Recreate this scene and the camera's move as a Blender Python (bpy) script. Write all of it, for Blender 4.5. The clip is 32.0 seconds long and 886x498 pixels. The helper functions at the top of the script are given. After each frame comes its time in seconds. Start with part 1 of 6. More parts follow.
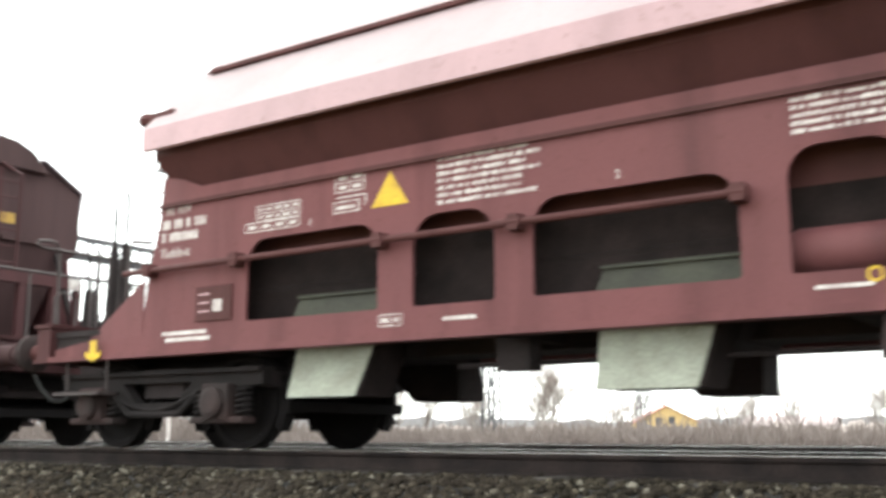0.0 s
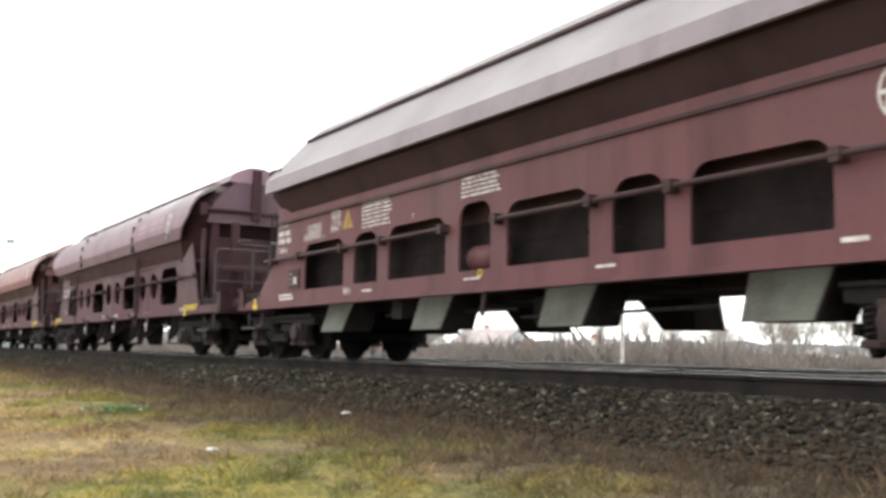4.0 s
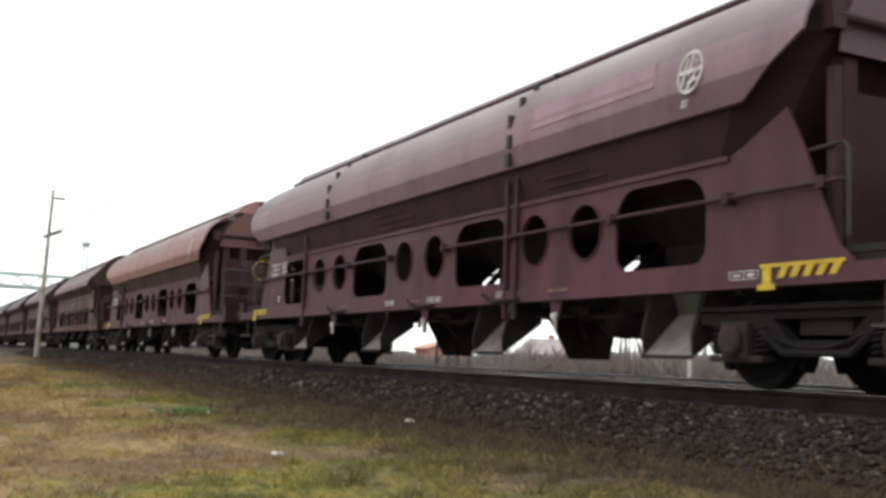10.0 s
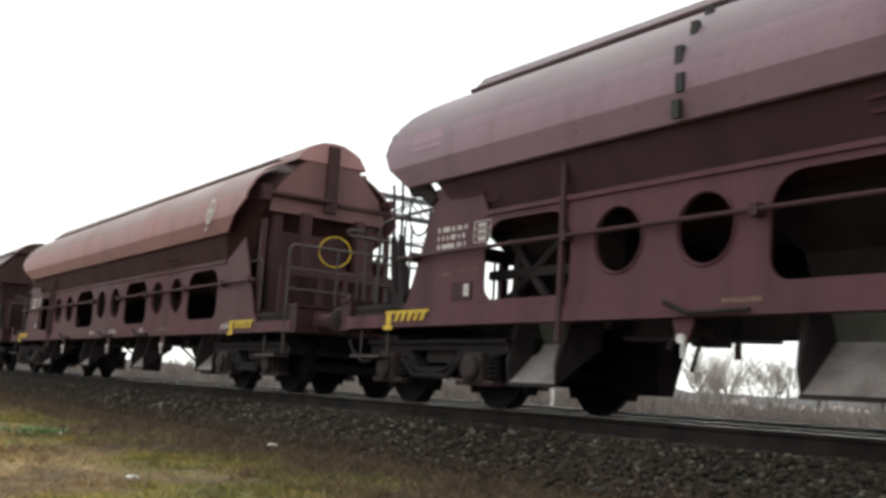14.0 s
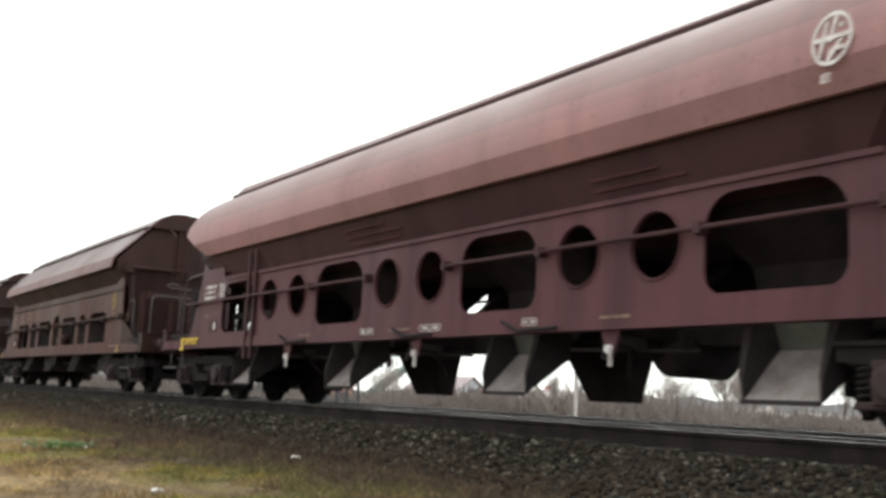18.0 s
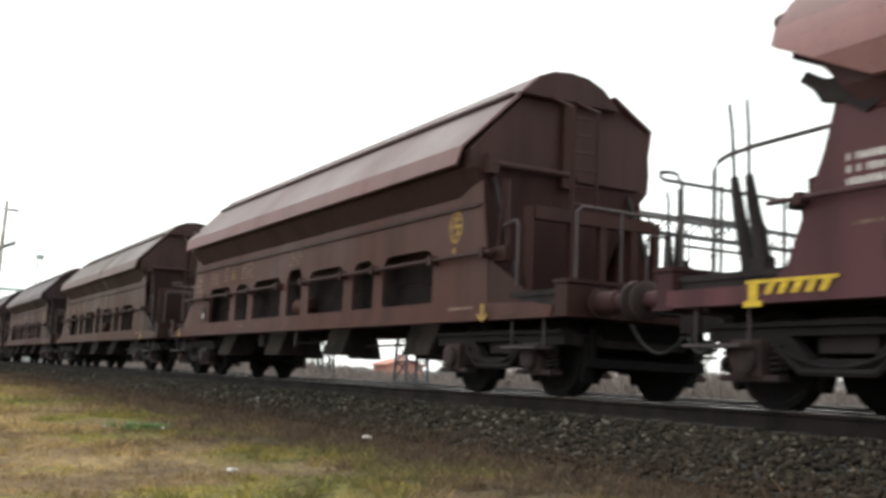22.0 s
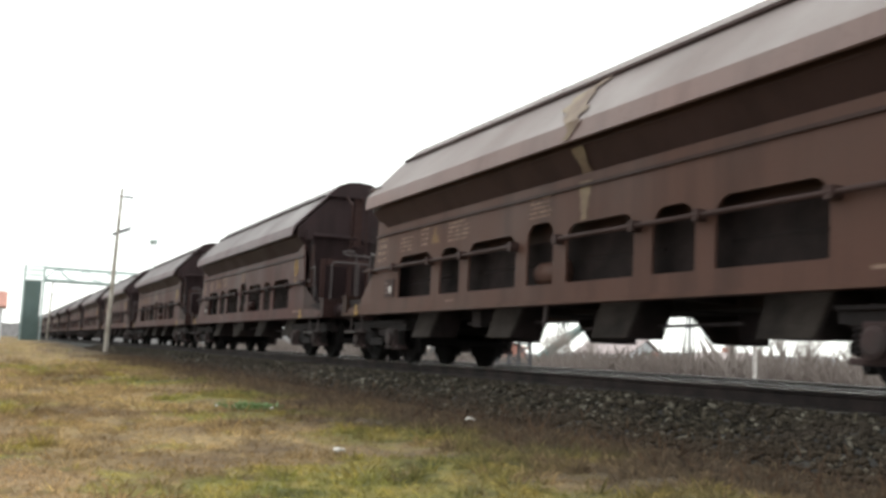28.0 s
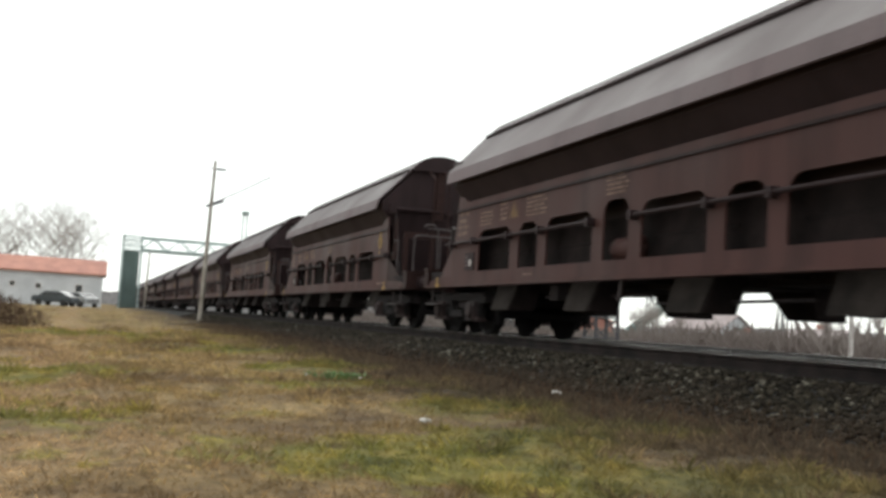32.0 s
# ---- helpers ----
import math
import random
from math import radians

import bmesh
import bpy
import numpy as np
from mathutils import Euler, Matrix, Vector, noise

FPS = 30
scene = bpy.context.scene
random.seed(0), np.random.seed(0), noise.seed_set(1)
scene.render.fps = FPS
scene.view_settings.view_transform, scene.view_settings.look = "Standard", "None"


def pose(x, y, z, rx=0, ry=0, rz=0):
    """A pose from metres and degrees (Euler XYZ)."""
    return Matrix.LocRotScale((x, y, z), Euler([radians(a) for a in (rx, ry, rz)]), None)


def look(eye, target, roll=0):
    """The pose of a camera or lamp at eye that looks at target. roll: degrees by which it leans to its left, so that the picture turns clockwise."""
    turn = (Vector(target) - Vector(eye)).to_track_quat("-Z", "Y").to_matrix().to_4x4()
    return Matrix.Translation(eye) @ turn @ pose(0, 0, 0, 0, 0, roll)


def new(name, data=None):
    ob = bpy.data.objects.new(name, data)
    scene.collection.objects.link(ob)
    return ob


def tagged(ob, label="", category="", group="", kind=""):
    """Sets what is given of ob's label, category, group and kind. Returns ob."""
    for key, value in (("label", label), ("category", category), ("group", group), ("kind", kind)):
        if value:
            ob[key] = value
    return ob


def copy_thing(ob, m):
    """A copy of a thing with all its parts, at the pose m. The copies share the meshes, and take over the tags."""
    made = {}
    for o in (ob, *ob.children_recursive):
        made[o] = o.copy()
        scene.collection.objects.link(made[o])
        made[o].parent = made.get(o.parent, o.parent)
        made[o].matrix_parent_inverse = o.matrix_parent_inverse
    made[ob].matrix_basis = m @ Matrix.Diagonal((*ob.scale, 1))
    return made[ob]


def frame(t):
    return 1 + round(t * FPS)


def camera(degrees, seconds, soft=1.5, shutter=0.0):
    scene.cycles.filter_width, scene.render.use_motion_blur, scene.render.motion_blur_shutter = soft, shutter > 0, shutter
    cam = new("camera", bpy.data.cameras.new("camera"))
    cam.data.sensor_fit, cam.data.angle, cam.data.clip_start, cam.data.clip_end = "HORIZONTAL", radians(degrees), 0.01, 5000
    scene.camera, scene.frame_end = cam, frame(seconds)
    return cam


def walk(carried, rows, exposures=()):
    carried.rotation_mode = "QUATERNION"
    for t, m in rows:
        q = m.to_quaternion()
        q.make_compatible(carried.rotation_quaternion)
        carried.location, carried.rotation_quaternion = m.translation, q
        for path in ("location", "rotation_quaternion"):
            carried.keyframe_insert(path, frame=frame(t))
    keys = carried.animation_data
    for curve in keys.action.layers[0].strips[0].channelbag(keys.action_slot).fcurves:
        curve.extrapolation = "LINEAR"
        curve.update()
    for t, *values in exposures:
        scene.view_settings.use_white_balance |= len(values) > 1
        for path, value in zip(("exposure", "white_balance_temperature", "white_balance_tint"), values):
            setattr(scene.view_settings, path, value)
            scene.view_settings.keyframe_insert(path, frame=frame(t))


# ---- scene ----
EYE = (0.0, -7.73, 0.187)
cam = camera(47.1, 32.0, soft=3.3, shutter=0.4)
# seconds, heading, pitch, roll of the camera, and metres that the train has gone
ROWS = [
    (0.0, 34.51, 10.24, 0.0, 0.0), (0.5, 38.72, 8.84, 0.06, 1.06), (1.0, 44.12, 8.64, -0.37, 2.18), (1.5, 47.64, 7.67, -0.49, 3.29),
    (2.0, 49.84, 7.38, -0.53, 4.4), (2.5, 53.26, 5.97, -0.33, 5.5), (3.0, 54.97, 5.3, -0.83, 6.62), (3.5, 58.28, 5.05, -0.99, 7.75),
    (4.0, 59.36, 5.82, -0.94, 8.94), (4.5, 60.86, 5.56, -1.0, 10.14), (6.5, 65.65, 5.15, -0.88, 15.08), (7.0, 65.5, 5.76, -1.32, 16.35),
    (7.5, 64.49, 6.07, -1.54, 17.64), (8.0, 63.44, 6.52, -1.93, 18.94), (8.5, 63.67, 6.3, -2.05, 20.26), (9.0, 63.44, 5.56, -2.26, 21.59),
    (9.5, 63.36, 6.25, -2.21, 22.93), (10.0, 62.95, 6.24, -2.19, 24.28), (10.5, 62.6, 5.86, -1.95, 25.62), (11.0, 63.51, 5.73, -2.25, 26.96),
    (11.5, 63.41, 6.05, -2.5, 28.34), (12.0, 62.01, 6.47, -2.84, 29.72), (12.5, 60.9, 6.59, -2.83, 31.11), (13.0, 59.35, 6.85, -2.9, 32.52),
    (13.5, 57.19, 7.39, -3.14, 33.95), (15.5, 53.65, 8.77, -3.39, 39.67), (16.0, 55.83, 8.71, -3.81, 41.14), (16.5, 56.85, 8.66, -3.28, 42.62),
    (17.0, 57.12, 8.27, -3.03, 44.11), (17.5, 56.69, 8.44, -2.79, 45.62), (18.0, 56.76, 8.51, -2.84, 47.11), (18.5, 57.1, 8.44, -2.82, 48.6),
    (19.0, 57.58, 8.39, -3.02, 50.13), (19.5, 57.3, 8.58, -2.89, 51.68), (20.0, 57.57, 8.56, -3.07, 53.25), (20.5, 57.53, 8.37, -3.38, 54.84),
    (21.0, 59.02, 8.03, -2.76, 56.46), (21.5, 59.94, 7.42, -2.7, 58.14), (22.0, 60.62, 7.24, -2.48, 59.86), (22.5, 61.67, 6.83, -2.68, 61.62),
    (23.0, 61.3, 7.11, -2.93, 63.41), (23.5, 61.06, 6.98, -2.79, 65.24), (24.0, 60.76, 7.01, -2.88, 67.08), (24.5, 60.77, 6.97, -2.91, 68.93),
    (25.0, 60.92, 6.9, -3.11, 70.82), (25.5, 60.73, 7.13, -3.15, 72.76), (26.0, 61.29, 6.32, -3.02, 74.73), (26.5, 63.97, 6.46, -3.35, 76.71),
    (28.5, 66.73, 5.71, -2.66, 84.96), (29.0, 67.25, 5.22, -2.65, 87.08), (29.5, 67.76, 4.82, -2.56, 89.22), (30.0, 68.73, 4.87, -2.27, 91.39),
    (30.5, 70.04, 4.65, -2.3, 93.58), (31.0, 70.46, 4.65, -2.41, 95.78), (31.5, 70.68, 4.28, -2.83, 98.02), (32.0, 71.23, 4.19, -3.48, 100.31)]
walk(cam, [(t, pose(*EYE, 90 + pitch, roll, yaw)) for t, yaw, pitch, roll, s in ROWS],
     exposures=[(0.0, 1.85), (0.5, 1.6), (1.0, 1.36), (1.5, 0.75), (2.0, 0.35), (2.5, 0.9), (3.0, 1.52), (4.0, 1.4), (6.5, 0.4), (7.0, 0.2), (8.0, 0.35), (9.0, 0.68), (11.0, 0.65), (13.0, 0.65), (15.5, 0.5), (16.0, 0.5), (16.5, 0.85), (17.0, 0.95), (19.0, 0.82), (22.0, 0.82), (23.0, 0.95), (24.0, 0.95), (26.0, 1.08), (29.0, 0.9), (30.0, 0.86), (32.0, 0.5)])


def gone(t):
    """Metres that the train has gone at t seconds, smooth from row to row."""
    ts = [r[0] for r in ROWS]
    ss = [r[4] for r in ROWS]
    k = min(max(int(np.searchsorted(ts, t, side="right")) - 1, 0), len(ts) - 2)
    h = ts[k + 1] - ts[k]
    u = (t - ts[k]) / h

    def slope(i):
        a, b = max(i - 1, 0), min(i + 1, len(ts) - 1)
        return (ss[b] - ss[a]) / (ts[b] - ts[a])
    m0, m1 = slope(k) * h, slope(k + 1) * h
    return (2 * u**3 - 3 * u**2 + 1) * ss[k] + (u**3 - 2 * u**2 + u) * m0 + (3 * u**2 - 2 * u**3) * ss[k + 1] + (u**3 - u**2) * m1


# ---- light: a bright overcast sky, the sun a broad soft patch behind the train ----
world = bpy.data.worlds.new("world")
scene.world = world
world.use_nodes = True
wn, wl = world.node_tree.nodes, world.node_tree.links
wn.clear()
sky = wn.new("ShaderNodeTexSky")
sky.sky_type, sky.sun_disc, sky.sun_elevation, sky.sun_rotation = "NISHITA", False, radians(46), radians(-56)
clear_sky, cloud = wn.new("ShaderNodeBackground"), wn.new("ShaderNodeBackground")
clear_sky.inputs["Strength"].default_value = 0.1
cloud.inputs["Color"].default_value = (0.955, 1.0, 0.96, 1)
cloud.inputs["Strength"].default_value = 1.02
veil, wout = wn.new("ShaderNodeMixShader"), wn.new("ShaderNodeOutputWorld")
veil.inputs[0].default_value = 0.92
wl.new(sky.outputs[0], clear_sky.inputs["Color"])
wl.new(clear_sky.outputs[0], veil.inputs[1])
wl.new(cloud.outputs[0], veil.inputs[2])
wl.new(veil.outputs[0], wout.inputs["Surface"])
sun = new("sun", bpy.data.lights.new("sun", "SUN"))
sun.data.energy, sun.data.angle, sun.data.color = 1.5, radians(80), (1.0, 0.97, 0.93)
sun.matrix_world = look((-62, 42, 78), (0, 0, 0))


# ---- materials ----
def nodes_of(name):
    m = bpy.data.materials.new(name)
    m.use_nodes = True
    return m, m.node_tree.nodes, m.node_tree.links, m.node_tree.nodes["Principled BSDF"]


def noise_node(n, l, coord, scale, detail=4, stretch=(1, 1, 1)):
    mp, tx = n.new("ShaderNodeMapping"), n.new("ShaderNodeTexNoise")
    mp.inputs["Scale"].default_value = stretch
    tx.inputs["Scale"].default_value, tx.inputs["Detail"].default_value = scale, detail
    l.new(coord, mp.inputs["Vector"])
    l.new(mp.outputs[0], tx.inputs["Vector"])
    return tx.outputs["Fac"]


def ramp(n, l, fac, stops):
    r = n.new("ShaderNodeValToRGB")
    while len(r.color_ramp.elements) < len(stops):
        r.color_ramp.elements.new(0.5)
    for e, (at, c) in zip(r.color_ramp.elements, stops):
        e.position, e.color = at, (*c, 1)
    l.new(fac, r.inputs[0])
    return r.outputs[0]


def mixed(n, l, a, b, fac, mode="MIX"):
    x = n.new("ShaderNodeMix")
    x.data_type, x.blend_type = "RGBA", mode
    for sock, v in ((x.inputs[0], fac), (x.inputs[6], a), (x.inputs[7], b)):
        if isinstance(v, (int, float)):
            sock.default_value = v
        elif isinstance(v, tuple):
            sock.default_value = (*v, 1)
        else:
            l.new(v, sock)
    return x.outputs[2]


def bumped(n, l, b, height, strength, distance):
    bp = n.new("ShaderNodeBump")
    bp.inputs["Strength"].default_value, bp.inputs["Distance"].default_value = strength, distance
    l.new(height, bp.inputs["Height"])
    l.new(bp.outputs[0], b.inputs["Normal"])


def tone(c, k):
    return tuple(min(1.0, v * k) for v in c)


def surface(name, base, rough=0.7, metal=0.0, second=None, scale=3.0, fine=40.0, bump=0.3, distance=0.01, specular=0.5):
    """A plain surface with large stains and fine grain."""
    m, n, l, b = nodes_of(name)
    co = n.new("ShaderNodeTexCoord").outputs["Object"]
    big, small = noise_node(n, l, co, scale, 5), noise_node(n, l, co, fine, 3)
    second = second or tone(base, 0.6)
    col = ramp(n, l, big, [(0.35, second), (0.62, base)])
    grain = ramp(n, l, small, [(0.3, (0.72,) * 3), (0.7, (1.2,) * 3)])
    l.new(mixed(n, l, col, grain, 0.7, "MULTIPLY"), b.inputs["Base Color"])
    b.inputs["Roughness"].default_value, b.inputs["Metallic"].default_value = rough, metal
    b.inputs["Specular IOR Level"].default_value = specular
    bumped(n, l, b, small, bump, distance)
    return m


def wagon_paint(name, base, dust, rust=(0.075, 0.032, 0.02), dusty=0.5, grime=0.55, gloss=0.3, up_tone=None):
    """Weathered wagon paint: dust in broad patches, runs of dirt down the sides, specks of rust."""
    m, n, l, b = nodes_of(name)
    co = n.new("ShaderNodeTexCoord").outputs["Object"]
    broad = noise_node(n, l, co, 0.55, 5)
    runs = noise_node(n, l, co, 2.4, 5, (1, 1, 0.12))
    speck = noise_node(n, l, co, 18, 6)
    fine = noise_node(n, l, co, 90, 2)
    col = mixed(n, l, base, dust, ramp(n, l, broad, [(0.38, (0, 0, 0)), (0.72, (dusty,) * 3)]))
    col = mixed(n, l, col, tone(base, grime), ramp(n, l, runs, [(0.45, (0, 0, 0)), (0.75, (0.8,) * 3)]))
    col = mixed(n, l, col, rust, ramp(n, l, speck, [(0.60, (0, 0, 0)), (0.75, (0.4,) * 3)]))
    # colour follows the normal: dust and the facets' light difference in one tone
    if up_tone:
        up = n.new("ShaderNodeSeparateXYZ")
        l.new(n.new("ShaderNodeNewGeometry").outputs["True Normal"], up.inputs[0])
        col = mixed(n, l, col, up_tone, ramp(n, l, up.outputs[2], [(0.15, (0, 0, 0)), (0.6, (0.7,) * 3)]))
    col = mixed(n, l, col, ramp(n, l, fine, [(0.3, (0.85,) * 3), (0.7, (1.1,) * 3)]), 0.6, "MULTIPLY")
    l.new(col, b.inputs["Base Color"])
    l.new(ramp(n, l, broad, [(0.3, (0.5,) * 3), (0.7, (0.75,) * 3)]), b.inputs["Roughness"])
    b.inputs["Specular IOR Level"].default_value = gloss
    bumped(n, l, b, speck, 0.25, 0.004)
    return m


M_UNDER = surface("underframe_grime", (0.034, 0.027, 0.028), 0.9, second=(0.02, 0.016, 0.017), specular=0.2)
# near-black that stands for the shade inside openings, chutes and hoppers
M_SHADE = surface("shade_black", (0.024, 0.0175, 0.0175), 0.95, second=(0.014, 0.011, 0.011), specular=0.1)
M_BOGIE = surface("bogie_iron", (0.016, 0.012, 0.0125), 0.92, second=(0.010, 0.008, 0.0085), specular=0.3)
M_BOX = surface("axlebox_rust", (0.036, 0.017, 0.0165), 0.85, second=(0.016, 0.010, 0.010))
M_WHEEL = surface("wheel_iron", (0.010, 0.0085, 0.009), 0.92, second=(0.007, 0.006, 0.0065), specular=0.15)
M_HOOD = surface("hood_dull_green", (0.05, 0.052, 0.038), 0.8, second=(0.03, 0.03, 0.024), scale=2.5)
M_CHUTE = surface("chute_grey_green", (0.34, 0.36, 0.30), 0.7, second=(0.22, 0.22, 0.18), scale=2.5)
M_CHUTE_MID = surface("chute_dull", (0.13, 0.13, 0.11), 0.75, second=(0.08, 0.075, 0.065), scale=2.5)
M_OLD_SIGN = surface("marking_worn_yellow", (0.17, 0.095, 0.032), 0.8, second=(0.09, 0.05, 0.03), scale=9, bump=0.05)
M_CHUTE_DIRTY = surface("chute_dirty", (0.036, 0.029, 0.026), 0.9, second=(0.016, 0.0125, 0.0115), scale=2.5, specular=0.15)
M_CHUTE_B = surface("chute_worn_grey", (0.27, 0.235, 0.225), 0.6, second=(0.15, 0.12, 0.115), scale=3.0)
M_STEEL = surface("bare_steel", (0.05, 0.035, 0.036), 0.65, second=(0.03, 0.021, 0.022))
M_WHITE = surface("marking_white", (0.66, 0.63, 0.61), 0.7, second=(0.42, 0.36, 0.35), scale=9, bump=0.05)
M_FADED = surface("marking_faded", (0.22, 0.145, 0.11), 0.8, second=(0.11, 0.062, 0.047), scale=7, bump=0.05)
M_YELLOW = surface("marking_yellow", (0.66, 0.44, 0.02), 0.6, second=(0.50, 0.32, 0.02), scale=9, bump=0.05)
M_OCHRE = surface("marking_old_yellow", (0.36, 0.22, 0.04), 0.7, second=(0.20, 0.11, 0.03), scale=7, bump=0.05)
M_BLACK = surface("marking_black", (0.02, 0.018, 0.018), 0.7)
M_BALLAST = surface("ballast_bed", (0.018, 0.016, 0.0145), 0.95, second=(0.010, 0.009, 0.008), scale=14, fine=60, bump=1.0, distance=0.03)
M_RAILTOP = surface("rail_head", (0.55, 0.53, 0.52), 0.25, 1.0, scale=2)
M_RAILWEB = surface("rail_rust", (0.024, 0.017, 0.016), 0.92, second=(0.010, 0.0075, 0.0075), specular=0.2)
M_SLEEPER = surface("sleeper_wood", (0.05, 0.042, 0.038), 0.9, second=(0.025, 0.02, 0.018))
M_CONCRETE = surface("concrete_pole", (0.42, 0.38, 0.34), 0.85, second=(0.20, 0.17, 0.14), scale=1.2)
M_LATTICE = surface("lattice_steel", (0.09, 0.09, 0.1), 0.6, 0.2)
# bark colour lightened to paint in the haze before distant trees
M_BARK = surface("bark", (0.28, 0.25, 0.235), 0.95, second=(0.20, 0.175, 0.16))
M_PLASTER = surface("plaster_white", (0.62, 0.63, 0.66), 0.9, second=(0.50, 0.51, 0.54), scale=0.6)
M_PLASTER_Y = surface("plaster_yellow", (0.62, 0.44, 0.20), 0.9, second=(0.54, 0.38, 0.17), scale=0.6)
# roof colours paled to imitate the haze over the far houses
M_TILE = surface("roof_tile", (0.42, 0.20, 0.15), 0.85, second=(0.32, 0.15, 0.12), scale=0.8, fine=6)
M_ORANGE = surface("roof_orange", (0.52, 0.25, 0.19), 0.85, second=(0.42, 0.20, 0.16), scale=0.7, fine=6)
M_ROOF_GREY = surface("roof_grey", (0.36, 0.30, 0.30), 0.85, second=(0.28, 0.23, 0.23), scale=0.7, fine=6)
M_STAIR = surface("stair_sheet_green", (0.13, 0.18, 0.17), 0.75, second=(0.10, 0.14, 0.13), scale=0.7)
M_BRIDGE = surface("bridge_steel", (0.42, 0.50, 0.49), 0.6, second=(0.28, 0.36, 0.35), scale=1.0)
M_GLASS = surface("dark_pane", (0.05, 0.055, 0.06), 0.15)
M_CAR = surface("car_dark", (0.03, 0.04, 0.05), 0.3, specular=0.6)
M_CAR_SILVER = surface("car_silver", (0.35, 0.36, 0.37), 0.3, 0.4)
M_RUBBER = surface("rubber", (0.02, 0.02, 0.02), 0.8)
M_LITTER = surface("litter_white", (0.55, 0.53, 0.50), 0.7, second=(0.36, 0.33, 0.29), scale=20)
# twigs and brush: pale because distance haze is mixed into their colour
M_TWIG = surface("twig_hazed", (0.36, 0.31, 0.29), 0.95, second=(0.26, 0.22, 0.20), scale=0.3)
M_BRUSH = surface("brush_hazed", (0.22, 0.185, 0.17), 0.95, second=(0.15, 0.12, 0.11), scale=0.3)
# pale grey that paints the haze over the horizon woods
M_MIST = surface("hazed_woods", (0.34, 0.33, 0.34), 1.0, second=(0.27, 0.255, 0.26), scale=0.03, fine=0.5, bump=0.0, specular=0.0)
M_STRAW = surface("dead_stalk", (0.11, 0.07, 0.045), 0.95, second=(0.06, 0.04, 0.03), specular=0.1)
M_SHRUB = surface("evergreen", (0.06, 0.085, 0.05), 0.9, second=(0.035, 0.05, 0.03), scale=0.8)


MOSS = [(-5.5, -5.6, 1.1), (-10.8, -5.1, 1.3), (-6.9, -3.95, 0.8), (-8.4, -4.3, 0.8), (-4.4, -4.9, 0.9), (-19.5, -5.0, 1.6), (-28, -7.5, 2.5), (-7.4, -8.4, 1.0), (-3.4, -5.6, 0.9), (-6.4, -4.9, 0.8), (-9.6, -4.2, 0.7), (-14.5, -4.6, 1.2), (-12.0, -8.8, 1.5)]


def meadow(name, blade):
    """Winter grass: moss in patches, straw in streaks along the track, rusty brown spots, dead growth by the ballast."""
    m, n, l, b = nodes_of(name)
    co = n.new("ShaderNodeTexCoord").outputs["Object"]

    def calc(op, x, y):
        k = n.new("ShaderNodeMath")
        k.operation = op
        for sock, v in ((k.inputs[0], x), (k.inputs[1], y)):
            if isinstance(v, (int, float)):
                sock.default_value = v
            else:
                l.new(v, sock)
        return k.outputs[0]
    streak = noise_node(n, l, co, 0.8, 5, (0.25, 1, 1))
    spots = noise_node(n, l, co, 0.75, 5)
    small = noise_node(n, l, co, 2.6, 4)
    grain = noise_node(n, l, co, 26, 4)
    col = ramp(n, l, streak, [(0.34, (0.118, 0.080, 0.030)), (0.46, (0.18, 0.122, 0.044)), (0.58, (0.255, 0.178, 0.066)), (0.68, (0.165, 0.115, 0.045))])
    sep = n.new("ShaderNodeSeparateXYZ")
    l.new(co, sep.inputs[0])
    off = calc("ABSOLUTE", calc("ADD", calc("ADD", sep.outputs[1], calc("MULTIPLY", sep.outputs[0], -0.02)), calc("ADD", 6.9, calc("MULTIPLY", spots, 2.4))), 0.0)
    col = mixed(n, l, col, (0.29, 0.195, 0.085), calc("MULTIPLY", calc("SUBTRACT", 1.0, calc("MINIMUM", calc("DIVIDE", off, 1.1), 1.0)), 0.75))
    col = mixed(n, l, col, (0.122, 0.080, 0.034), ramp(n, l, spots, [(0.55, (0, 0, 0)), (0.68, (0.8,) * 3)]))
    # moss: a few known patches with ragged edges, others by chance
    near = None
    for px, py, r in MOSS:
        v = n.new("ShaderNodeVectorMath")
        v.operation = "DISTANCE"
        l.new(co, v.inputs[0])
        v.inputs[1].default_value = (px, py, -0.57)
        d = calc("SUBTRACT", 1.35, calc("DIVIDE", v.outputs["Value"], r))
        near = d if near is None else calc("MAXIMUM", near, d)
    near = calc("ADD", calc("MULTIPLY", calc("MAXIMUM", near, 0.0), 0.32), calc("ADD", calc("MULTIPLY", spots, -0.75), calc("MULTIPLY", small, 1.1)))
    green = ramp(n, l, small, [(0.36, (0.088, 0.096, 0.022)), (0.52, (0.145, 0.132, 0.027)), (0.64, (0.21, 0.165, 0.033))])
    col = mixed(n, l, col, green, ramp(n, l, near, [(0.245, (0, 0, 0)), (0.40, (0.92,) * 3)]))
    # dead brown growth along the foot of the ballast, thinning out into the meadow
    foot = n.new("ShaderNodeMapRange")
    foot.inputs[1].default_value, foot.inputs[2].default_value = -5.7, -3.5
    l.new(calc("ADD", sep.outputs[1], calc("MULTIPLY", calc("SUBTRACT", spots, 0.5), 4.0)), foot.inputs[0])
    col = mixed(n, l, col, mixed(n, l, (0.048, 0.038, 0.024), (0.088, 0.064, 0.034), small), calc("MULTIPLY", foot.outputs[0], 0.9))
    fleck = noise_node(n, l, co, 9, 5)
    col = mixed(n, l, col, ramp(n, l, fleck, [(0.35, (0.62,) * 3), (0.5, (0.9,) * 3), (0.68, (1.3, 1.25, 1.15))]), 0.85, "MULTIPLY")
